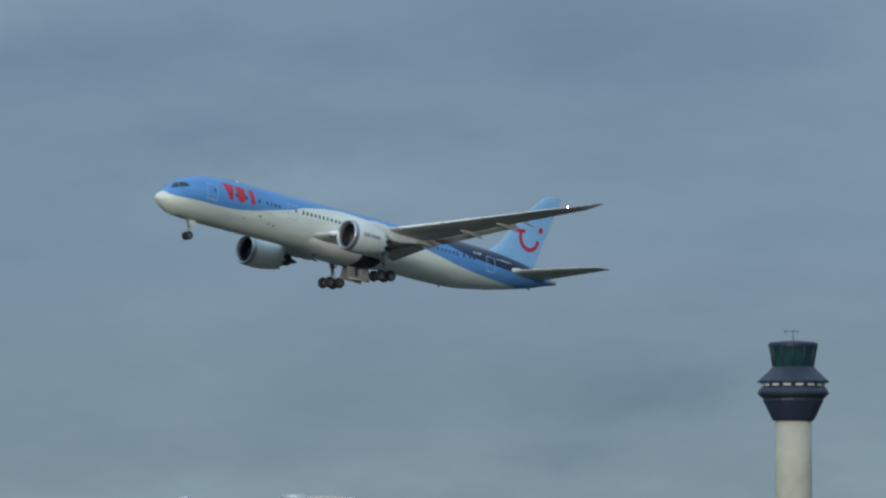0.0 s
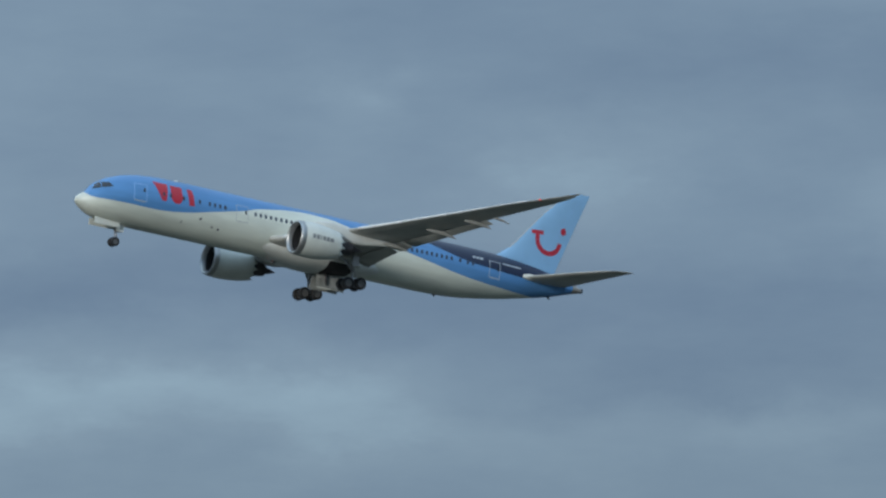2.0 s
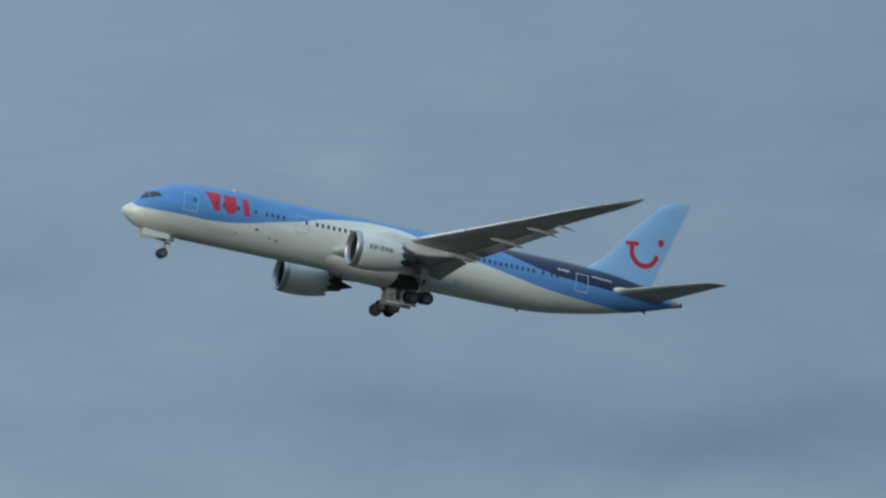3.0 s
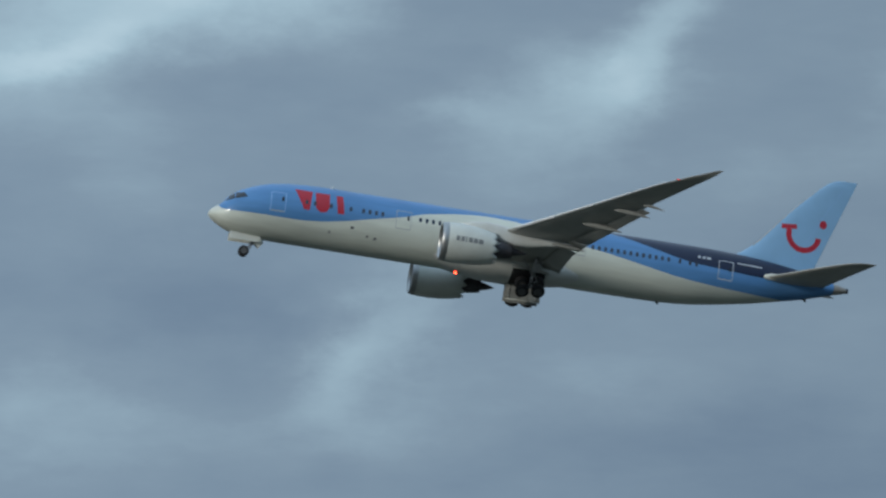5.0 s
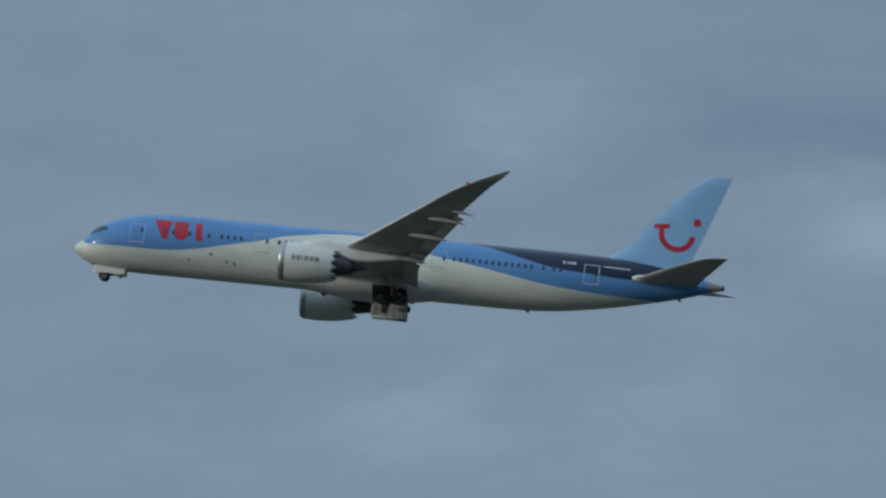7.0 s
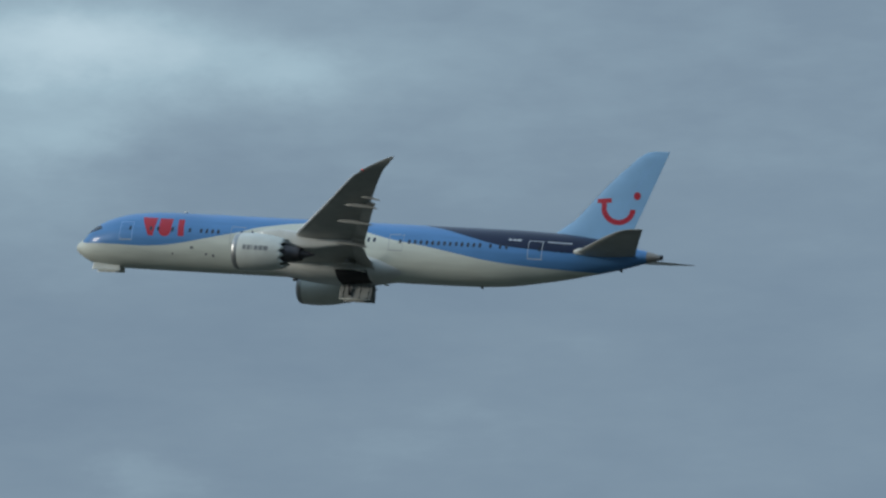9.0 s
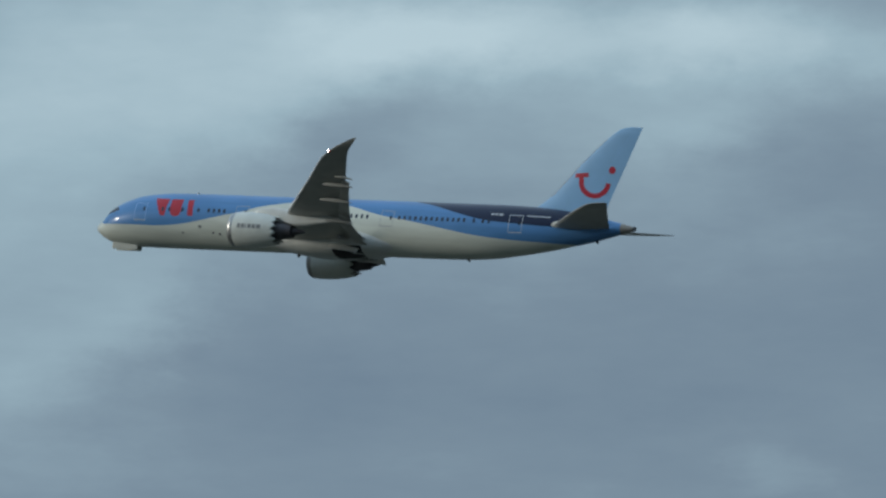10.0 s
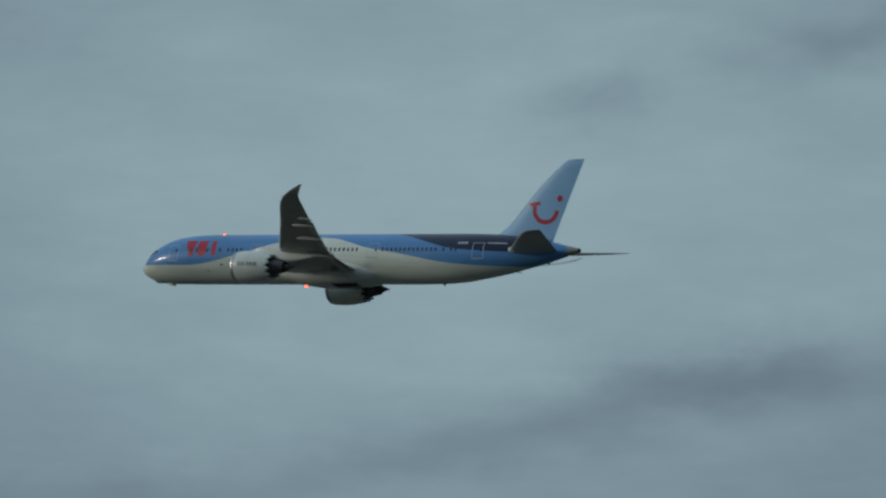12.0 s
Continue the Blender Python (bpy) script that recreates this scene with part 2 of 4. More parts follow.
# ---- materials ----
def material(name, colour, rough=0.5, metal=0.0, mottle=0.08, scale=1.5, bump=0.0, coat=0.0, glow=None, glow_power=0.0):
    m = bpy.data.materials.new(name)
    m.use_nodes = True
    nt = m.node_tree
    b = nt.nodes["Principled BSDF"]
    b.inputs["Roughness"].default_value = rough
    b.inputs["Metallic"].default_value = metal
    b.inputs["Coat Weight"].default_value = coat
    tc = nt.nodes.new("ShaderNodeTexCoord")
    coarse = nt.nodes.new("ShaderNodeTexNoise")
    coarse.inputs["Scale"].default_value = scale
    coarse.inputs["Detail"].default_value = 6
    nt.links.new(tc.outputs["Object"], coarse.inputs["Vector"])
    ramp = nt.nodes.new("ShaderNodeValToRGB")
    for e, f in zip(ramp.color_ramp.elements, (1 - mottle, 1 + mottle)):
        e.color = (*[min(1, c * f) for c in colour], 1)
    ramp.color_ramp.elements[0].position, ramp.color_ramp.elements[1].position = 0.3, 0.7
    nt.links.new(coarse.outputs[0], ramp.inputs[0])
    nt.links.new(ramp.outputs[0], b.inputs["Base Color"])
    if bump:
        bp = nt.nodes.new("ShaderNodeBump")
        bp.inputs["Strength"].default_value = bump
        bp.inputs["Distance"].default_value = 0.02
        grain = nt.nodes.new("ShaderNodeTexNoise")
        grain.inputs["Scale"].default_value = scale * 8
        nt.links.new(tc.outputs["Object"], grain.inputs["Vector"])
        nt.links.new(grain.outputs[0], bp.inputs["Height"])
        nt.links.new(bp.outputs[0], b.inputs["Normal"])
    if glow:
        b.inputs["Emission Color"].default_value = (*glow, 1)
        b.inputs["Emission Strength"].default_value = glow_power
    return m


WHITE, BLUE, NAVY = (0.72, 0.75, 0.66), (0.107, 0.28, 0.565), (0.012, 0.021, 0.058)


def livery_paint():
    """White hull, sky-blue upper sweep and navy crown, parted by two curves carried by the mesh; streaks of grime along the hull."""
    m = material("hull_paint", WHITE, 0.38)
    m.node_tree.nodes["Principled BSDF"].inputs["Specular IOR Level"].default_value = 0.24
    m.node_tree.nodes["Principled BSDF"].inputs["Coat Weight"].default_value = 0.28
    m.node_tree.nodes["Principled BSDF"].inputs["Coat Roughness"].default_value = 0.12
    nt = m.node_tree
    b = nt.nodes["Principled BSDF"]
    N, L = nt.nodes.new, nt.links.new

    def edge(name):
        a = N("ShaderNodeAttribute")
        a.attribute_name = name
        r = N("ShaderNodeMapRange")
        r.inputs["From Min"].default_value, r.inputs["From Max"].default_value = -0.012, 0.012
        L(a.outputs["Fac"], r.inputs["Value"])
        return r.outputs[0]

    def mix(f, c1, c2):
        n = N("ShaderNodeMix")
        n.data_type = "RGBA"
        L(f, n.inputs["Factor"])
        for s, c in ((n.inputs["A"], c1), (n.inputs["B"], c2)):
            if isinstance(c, tuple):
                s.default_value = (*c, 1)
            else:
                L(c, s)
        return n.outputs["Result"]

    c = mix(edge("blue_side"), WHITE, BLUE)
    c = mix(edge("navy_side"), c, NAVY)
    c = mix(edge("cone_side"), c, (0.33, 0.31, 0.28))
    tc = N("ShaderNodeTexCoord")
    mp = N("ShaderNodeMapping")
    mp.inputs["Scale"].default_value = (0.25, 1.2, 1.6)
    L(tc.outputs["Object"], mp.inputs[0])
    n1 = N("ShaderNodeTexNoise")
    n1.inputs["Scale"].default_value, n1.inputs["Detail"].default_value = 0.9, 7
    L(mp.outputs[0], n1.inputs["Vector"])
    r = N("ShaderNodeMapRange")
    r.inputs["From Min"].default_value, r.inputs["From Max"].default_value = 0.35, 0.7
    r.inputs["To Min"].default_value, r.inputs["To Max"].default_value = 1.0, 0.84
    L(n1.outputs[0], r.inputs["Value"])
    mul = N("ShaderNodeVectorMath")
    mul.operation = "SCALE"
    L(c, mul.inputs[0]), L(r.outputs[0], mul.inputs["Scale"])
    L(mul.outputs[0], b.inputs["Base Color"])
    return m


HULL = livery_paint()
FIN_BLUE = material("fin_paint", (0.25, 0.455, 0.68), 0.42, mottle=0.05, scale=0.5)
PALE = material("pale_paint", (0.66, 0.68, 0.62), 0.3, mottle=0.07, scale=0.8, coat=0.2)
FAIRING = material("fairing_paint", (0.66, 0.67, 0.63), 0.34, mottle=0.09, scale=0.7)
TRACK_GREY = material("track_fairing_paint", (0.37, 0.37, 0.345), 0.4, mottle=0.1, scale=0.9)
NACELLE_INK = material("faded_ink", (0.24, 0.25, 0.25), 0.5)
WING_GREY = material("wing_paint", (0.42, 0.42, 0.385), 0.32, mottle=0.12, scale=0.6)
SLAT_GREY = material("slat_paint", (0.80, 0.81, 0.79), 0.35, mottle=0.05)
LIP = material("lip_metal", (0.46, 0.46, 0.45), 0.42, metal=0.85, mottle=0.12)
DOOR_INNER = material("door_lining", (0.25, 0.26, 0.245), 0.55, mottle=0.18, scale=1.6)
CABIN_GLASS = material("cabin_glass", (0.040, 0.055, 0.085), 0.2, mottle=0.3, scale=0.3)
HOT = material("hot_metal", (0.085, 0.08, 0.085), 0.42, metal=0.6, mottle=0.2)
DARK = material("dark_well", (0.018, 0.018, 0.02), 0.7, mottle=0.3)
FAN = material("fan_metal", (0.11, 0.115, 0.125), 0.35, metal=0.7)
STEEL = material("strut_steel", (0.42, 0.42, 0.42), 0.35, metal=0.5, mottle=0.15, scale=4)
TYRE = material("tyre_rubber", (0.022, 0.022, 0.024), 0.75, mottle=0.2, scale=5, bump=0.3)
RIM = material("rim_metal", (0.13, 0.13, 0.13), 0.5, metal=0.3)
GLASS = material("window_glass", (0.028, 0.034, 0.045), 0.15, mottle=0.1)
RED = material("red_paint", (0.46, 0.02, 0.04), 0.4, mottle=0.05)
INK = material("grey_ink", (0.10, 0.11, 0.12), 0.5)
LINE_W = material("white_line", (0.50, 0.54, 0.58), 0.4)
LINE_B = material("pale_blue_line", (0.30, 0.50, 0.80), 0.4)
LINE_G = material("grey_line", (0.42, 0.44, 0.43), 0.4)
RED_GLOW = material("red_lamp", (0.8, 0.05, 0.03), 0.3, glow=(1.0, 0.05, 0.02), glow_power=14)
RED_DIM = material("red_lens", (0.5, 0.03, 0.02), 0.2, glow=(1.0, 0.05, 0.03), glow_power=0.9)
WHITE_GLOW = material("white_lamp", (0.8, 0.8, 0.8), 0.3, glow=(1.0, 0.95, 0.9), glow_power=14)
GRASS = material("grass", (0.042, 0.044, 0.034), 0.9, mottle=0.35, scale=0.02, bump=0.5)
CONCRETE = material("tower_concrete", (0.44, 0.42, 0.33), 0.8, mottle=0.1, scale=0.25, bump=0.3)
CLAD = material("tower_cladding", (0.022, 0.030, 0.050), 0.5, mottle=0.15, scale=0.4)
CAB_GLASS = material("cab_glass", (0.014, 0.048, 0.05), 0.1, mottle=0.25, scale=0.25)
BAND = material("pale_band", (0.52, 0.53, 0.50), 0.5)
ROOF = material("roof_metal", (0.46, 0.50, 0.52), 0.4, metal=0.3, mottle=0.15, scale=0.1)
BRICK = material("wall_panel", (0.30, 0.30, 0.29), 0.7, mottle=0.15, scale=0.2)


# ---- mesh helpers ----
def mesh_of(name, verts, faces, mats, smooth=True, picks=None):
    me = bpy.data.meshes.new(name)
    me.from_pydata([tuple(v) for v in verts], [], faces)
    bm = bmesh.new()
    bm.from_mesh(me)
    bmesh.ops.recalc_face_normals(bm, faces=bm.faces)
    bm.to_mesh(me)
    bm.free()
    for m in mats if isinstance(mats, (list, tuple)) else [mats]:
        me.materials.append(m)
    if smooth:
        me.polygons.foreach_set("use_smooth", [True] * len(me.polygons))
    if picks:
        me.polygons.foreach_set("material_index", picks)
    return me


def part(name, verts, faces, mat, parent, label="", smooth=True, at=None):
    ob = new(name, mesh_of(name, verts, faces, mat, smooth))
    ob.parent = parent
    if at is not None:
        ob.matrix_basis = at
    if label:
        ob["label"] = label
    return ob


def loft(rings, close_ends=True, closed=True):
    """Faces over rings of points, all of one length."""
    n = len(rings[0])
    verts = [p for r in rings for p in r]
    faces = []
    for i in range(len(rings) - 1):
        for j in range(n if closed else n - 1):
            k = (j + 1) % n
            faces.append((i * n + j, i * n + k, (i + 1) * n + k, (i + 1) * n + j))
    if close_ends:
        faces.append(tuple(range(n - 1, -1, -1)))
        faces.append(tuple(range((len(rings) - 1) * n, len(rings) * n)))
    return verts, faces


def join(*sets):
    verts, faces = [], []
    for v, f in sets:
        o = len(verts)
        verts += list(v)
        faces += [tuple(i + o for i in q) for q in f]
    return verts, faces


def tube(a, b, r1, r2=None, n=14):
    a, b = Vector(a), Vector(b)
    r2 = r1 if r2 is None else r2
    q = (b - a).to_track_quat("Z", "Y")
    rings = []
    for p, r in ((a, r1), (b, r2)):
        rings.append([p + q @ Vector((r * math.cos(t), r * math.sin(t), 0)) for t in [2 * math.pi * i / n for i in range(n)]])
    return loft(rings)


def box(cx, cy, cz, sx, sy, sz, bevel=0.0):
    bm = bmesh.new()
    bmesh.ops.create_cube(bm, size=1, matrix=Matrix.Translation((cx, cy, cz)) @ Matrix.Diagonal((sx, sy, sz, 1)))
    if bevel:
        bmesh.ops.bevel(bm, geom=bm.edges[:], offset=bevel, segments=2, affect="EDGES")
    bm.verts.index_update()
    out = [v.co.copy() for v in bm.verts], [tuple(v.index for v in f.verts) for f in bm.faces]
    bm.free()
    return out


def lathe(profile, axis_y, axis_z, n=64, x_of=lambda s: 28 - s):
    """Turns (station, radius) pairs about a fore-and-aft axis."""
    return loft([[Vector((x_of(s), axis_y + r * math.cos(a), axis_z + r * math.sin(a))) for a in [2 * math.pi * i / n for i in range(n)]] for s, r in profile], close_ends=False)


def curve(points):
    """A smooth function through (x, y) pairs (monotone cubic)."""
    xs, ys = np.array([p[0] for p in points], float), np.array([p[1] for p in points], float)
    d = np.diff(ys) / np.diff(xs)
    m = np.concatenate([[d[0]], np.where(d[1:] * d[:-1] > 0, 2 * d[1:] * d[:-1] / np.where(d[1:] + d[:-1] == 0, 1, d[1:] + d[:-1]), 0), [d[-1]]])

    def f(x):
        x = min(max(x, xs[0]), xs[-1])
        i = min(max(int(np.searchsorted(xs, x)) - 1, 0), len(xs) - 2)
        h = xs[i + 1] - xs[i]
        u = (x - xs[i]) / h
        return float((2 * u**3 - 3 * u**2 + 1) * ys[i] + (u**3 - 2 * u**2 + u) * h * m[i] + (3 * u**2 - 2 * u**3) * ys[i + 1] + (u**3 - u**2) * h * m[i + 1])
    return f


# ---- the ground ----
def ground():
    rings = [[Vector((r * math.cos(a), r * math.sin(a), 0)) for a in [2 * math.pi * i / 96 for i in range(96)]] for r in (1, 60, 300, 1000, 2500, 4900)]
    v, f = loft(rings, close_ends=False)
    f.append(tuple(range(96)))
    ob = new("ground", mesh_of("ground", v, f, GRASS))
    tagged(ob, "flat grass airfield reaching to the horizon", "ground", kind="structure")


ground()


# ---- the airliner: x forward, y to port, z up; stations are metres behind the nose ----
plane = tagged(new("airliner"), "blue and white twin-engine wide-body airliner climbing with its wheels folding up", "airliner")
TOP = curve([(0, -0.95), (0.06, -0.75), (0.25, -0.52), (0.6, -0.25), (1.0, 0.02), (1.35, 0.42), (1.7, 0.90), (2.2, 1.30), (2.7, 1.62), (3.5, 2.02), (5.2, 2.60), (6.8, 2.89), (9.0, 3.09), (12, 3.14), (40, 3.14), (47, 3.14), (51, 3.05), (55, 2.72), (58, 2.26), (60.5, 1.74), (62.0, 1.42), (62.25, 1.34)])
BOTTOM = curve([(0, -1.10), (0.06, -1.27), (0.25, -1.46), (0.6, -1.73), (1.2, -2.08), (2.1, -2.44), (3.5, -2.66), (6.0, -2.78), (10, -2.80), (40, -2.80), (44, -2.74), (46.5, -2.58), (49.6, -2.14), (52.5, -1.62), (55.4, -0.98), (58.3, -0.28), (61.0, 0.55), (62.0, 0.82), (62.25, 0.92)])
WIDE = curve([(0, 0.10), (0.06, 0.28), (0.25, 0.55), (0.6, 0.90), (1.2, 1.36), (2.1, 1.90), (3.5, 2.35), (6.0, 2.74), (9, 2.885), (12, 2.885), (43, 2.885), (47, 2.72), (51, 2.32), (55, 1.72), (58, 1.20), (61, 0.62), (62.0, 0.36), (62.25, 0.28)])
# lower edge of the blue, and of the navy on the crown
BLUE_EDGE = curve([(0, 0.4), (0.6, 0.05), (1.1, -0.55), (1.8, -0.72), (4.5, -0.78), (8, -0.84), (10.2, -0.70), (12.3, -0.38), (14.4, 0.09), (16.5, 0.58), (18.6, 1.07), (20, 1.55), (22.3, 2.02), (24, 2.30), (26.5, 2.52), (29, 2.42), (31.3, 1.97), (33.3, 1.45), (35.2, 1.05), (37.7, 0.70), (40, 0.32), (42.6, -0.14), (45, -0.52), (47.4, -0.74), (50.4, -0.87), (53.3, -0.90), (56.2, -0.82), (59.2, -0.45), (62.3, 0.0)])
NAVY_EDGE = curve([(0, 9), (36, 4.0), (37.4, 3.12), (40, 2.58), (42.8, 1.86), (45.3, 1.27), (47.2, 1.00), (49.6, 0.88), (53, 0.76), (55.5, 0.84), (57.0, 1.3), (58.2, 2.3), (59, 4), (62.3, 9)])


def ring_at(s):
    t, b, w = TOP(s), BOTTOM(s), WIDE(s)
    return (t + b) / 2, (t - b) / 2, w


def skin(s, z, lift=0.0, side=1):
    """The point of the hull at a station and height, lifted off the paint."""
    zc, h, w = ring_at(s)
    k = max(-0.9995, min(0.9995, (z - zc) / h))
    y = w * math.sqrt(1 - k * k)
    n = Vector((0, y / (w * w), (z - zc) / (h * h))).normalized()
    p = Vector((28 - s, y, zc + k * h)) + n * lift
    return Vector((p.x, p.y * side, p.z))


def fuselage():
    stations = sorted(set([62.25 * i / 190 for i in range(191)] + [0.02, 0.06, 0.12, 0.2, 0.5, 0.8, 1.15, 1.5, 1.8, 62.1]))
    n = 112
    rings = []
    for s in stations:
        zc, h, w = ring_at(s)
        rings.append([Vector((28 - s, w * math.cos(a), zc + h * math.sin(a))) for a in [2 * math.pi * i / n for i in range(n)]])
    v, f = loft(rings)
    body = part("fuselage", v, f, HULL, plane, "white hull with a blue upper sweep and navy crown")
    me = body.data
    for name, fn in (("blue_side", lambda s, z: (z - BLUE_EDGE(s)) if s > 0.35 else -0.1), ("navy_side", lambda s, z: z - NAVY_EDGE(s)), ("cone_side", lambda s, z: s - 60.9)):
        at = me.attributes.new(name, "FLOAT", "POINT")
        at.data.foreach_set("value", [fn(28 - p.co.x, p.co.z) for p in me.vertices])
    return body


def patch(corners, nu=10, nv=6, lift=0.012, side=1):
    """A painted patch on the hull between four (station, height) corners: top fore, top aft, bottom aft, bottom fore."""
    a, b, c, d = [np.array(q, float) for q in corners]
    verts = []
    for j in range(nv + 1):
        for i in range(nu + 1):
            u, w = i / nu, j / nv
            s, z = (1 - w) * ((1 - u) * a + u * b) + w * ((1 - u) * d + u * c)
            verts.append(skin(s, z, lift, side))
    faces = [(j * (nu + 1) + i, j * (nu + 1) + i + 1, (j + 1) * (nu + 1) + i + 1, (j + 1) * (nu + 1) + i) for j in range(nv) for i in range(nu)]
    return verts, faces


def frame_line(s0, s1, z0, z1, w, side=1, lift=0.012):
    return join(patch(((s0, z1), (s1, z1), (s1, z1 - w), (s0, z1 - w)), 8, 1, lift, side),
                patch(((s0, z0 + w), (s1, z0 + w), (s1, z0), (s0, z0)), 8, 1, lift, side),
                patch(((s0, z1 - w), (s0 + w, z1 - w), (s0 + w, z0 + w), (s0, z0 + w)), 1, 10, lift, side),
                patch(((s1 - w, z1 - w), (s1, z1 - w), (s1, z0 + w), (s1 - w, z0 + w)), 1, 10, lift, side))


def fairing_at(s, a, lift=0.0):
    """A point of the belly fairing at a station and an angle round it."""
    u = (s - 18.6) / 20.4
    e = max(0, min(1, u / 0.46, (1 - u) / 0.46))
    k = e * e * (3 - 2 * e)
    hw, hh, zc = 1.8 + 1.5 * k + lift, 0.9 + 0.92 * k + lift, -1.40 - 0.06 * k
    return Vector((28 - s, hw * math.copysign(abs(math.cos(a)) ** 0.85, math.cos(a)), zc + hh * math.copysign(abs(math.sin(a)) ** 0.85, math.sin(a))))


def fairing_patch(s0, s1, a0, a1, lift, side, base=Vector()):
    n, m = 8, 10
    verts = []
    for j in range(m + 1):
        for i in range(n + 1):
            p = fairing_at(s0 + (s1 - s0) * i / n, radians(a0 + (a1 - a0) * j / m), lift)
            verts.append(Vector((p.x, p.y * side, p.z)) - base)
    return verts, [(j * (n + 1) + i, j * (n + 1) + i + 1, (j + 1) * (n + 1) + i + 1, (j + 1) * (n + 1) + i) for j in range(m) for i in range(n)]


def hull_details():
    hull = fuselage()
    # cabin windows
    n = 14
    outline = [(0.145 * math.copysign(abs(math.cos(a)) ** 0.6, math.cos(a)), 0.24 * math.copysign(abs(math.sin(a)) ** 0.6, math.sin(a))) for a in [2 * math.pi * i / n for i in range(n)]]
    rings = [[Vector((u * k, v * k, d)) for u, v in outline] for k, d in ((1.0, -0.02), (1.0, 0.012), (0.85, 0.018))]
    pane = mesh_of("cabin_window", *loft(rings), CABIN_GLASS, smooth=False)
    rows = [8.95, 9.75, 11.3, 13.2] + [14.42 + 0.62 * i for i in range(4)] + [19.95 + 0.624 * i for i in range(22)] + [36.75 + 0.62 * i for i in range(13)] + [45.3, 46.3, 46.95]
    for s in rows:
        for side in (1, -1):
            if side < 0 and s < 13:
                continue
            p = skin(s, 0.97, 0, side)
            q = skin(s, 1.07, 0, side)
            up = (q - p).normalized()
            fore = Vector((1, 0, 0))
            out = fore.cross(up).normalized() * (-side)
            out = out if out.y * side > 0 else -out
            right = up.cross(out).normalized()
            ob = new("cabin_window", pane)
            ob.parent = hull
            ob.matrix_basis = Matrix.Translation(p) @ Matrix((right, up, out)).transposed().to_4x4()
    # cockpit glazing
    for side in (1, -1):
        part("cockpit_window", *patch(((1.78, 0.90), (2.20, 1.18), (2.16, 0.46), (1.40, 0.24)), 10, 8, 0.014, side), GLASS, hull, "dark windscreen pane")
        part("cockpit_window", *patch(((2.28, 1.20), (3.00, 1.22), (3.36, 0.78), (2.22, 0.48)), 10, 8, 0.014, side), GLASS, hull, "dark side pane")
    # doors
    for s0, s1, z0, z1, ink, w in ((5.52, 6.98, -0.34, 1.60, LINE_B, 0.055), (17.62, 19.1, -0.22, 1.62, LINE_G, 0.05), (34.6, 36.1, -0.06, 1.70, LINE_G, 0.05), (49.15, 50.62, -0.13, 1.80, LINE_W, 0.065)):
        for side in (1, -1):
            door = part("cabin_door", *frame_line(s0, s1, z0, z1, w, side), ink, hull, "outlined cabin door")
            part("door_window", *patch(((s1 - 0.42, 1.15), (s1 - 0.2, 1.15), (s1 - 0.2, 0.72), (s1 - 0.42, 0.72)), 2, 3, 0.014, side), GLASS, door)
            part("door_sill", *patch(((s0 + 0.05, z0 + 0.1), (s1 - 0.05, z0 + 0.1), (s1 - 0.05, z0), (s0 + 0.05, z0)), 6, 1, 0.016, side), LINE_G if ink is not LINE_W else LINE_W, door)
    # red mark: a broad wedge, a block with a round foot and a bar
    part("red_mark", *patch(((7.72, 2.20), (9.42, 2.16), (9.26, 0.24), (8.74, 0.24)), 12, 14, 0.016), RED, hull, "plain red wedge")
    verts = []
    for j in range(15):
        z = 2.14 - 1.92 * j / 14
        half = 0.68 if z > 0.95 else 0.68 * math.sqrt(max(0.02, 1 - ((0.95 - z) / 0.76) ** 2))
        mid_s = 10.40 + 0.10 * j / 14
        verts += [skin(mid_s + half * (i / 5 - 1), z, 0.016) for i in range(11)]
    part("red_mark", verts, [(11 * j + i, 11 * j + i + 1, 11 * j + i + 12, 11 * j + i + 11) for j in range(14) for i in range(10)], RED, hull, "plain red block with a rounded foot")
    part("red_mark", *patch(((11.72, 2.12), (12.36, 2.12), (12.62, 0.32), (11.98, 0.32)), 5, 12, 0.016), RED, hull, "plain red bar")
    # unreadable writing as bars
    for s0, s1 in ((47.05, 47.35), (47.5, 47.8), (47.9, 48.35)):
        part("marking_bar", *patch(((s0, 1.88), (s1, 1.88), (s1, 1.66), (s0, 1.66)), 3, 2, 0.016), LINE_W, hull, "white bar of writing")
    part("marking_bar", *patch(((51.0, 1.83), (53.5, 1.81), (53.5, 1.69), (51.0, 1.71)), 10, 2, 0.016), LINE_W, hull, "white bar of writing")
    # vents and hatches low on the hull
    for s, z, u, v in ((11.4, -1.45, 0.14, 0.2), (13.4, -0.78, 0.34, 0.22), (15.0, -1.36, 0.2, 0.2), (15.75, -1.46, 0.26, 0.2)):
        part("hull_vent", *patch(((s, z + v / 2), (s + u, z + v / 2), (s + u, z - v / 2), (s, z - v / 2)), 2, 2, 0.014), INK, hull)
    rings = [[fairing_at(18.6 + 20.4 * i / 40, 2 * math.pi * j / 48) for j in range(48)] for i in range(41)]
    part("belly_fairing", *loft(rings), FAIRING, plane, "smooth off-white wing-root fairing")
    # blade aerials
    for s, z, d in ((43.9, BOTTOM(43.9), -1), (58.2, BOTTOM(58.2), -1)):
        x = 28 - s
        rings = [[Vector((x + c, t, z + d * hgt)) for c, t in ((0.22, 0), (0, 0.03), (-0.22, 0), (0, -0.03))] for hgt in (-0.08, 0.02)]
        rings.append([Vector((x - 0.22 + c * 0.4, t, z + d * 0.24)) for c, t in ((0.22, 0), (0, 0.02), (-0.22, 0), (0, -0.02))])
        part("blade_aerial", *loft(rings), INK, plane)
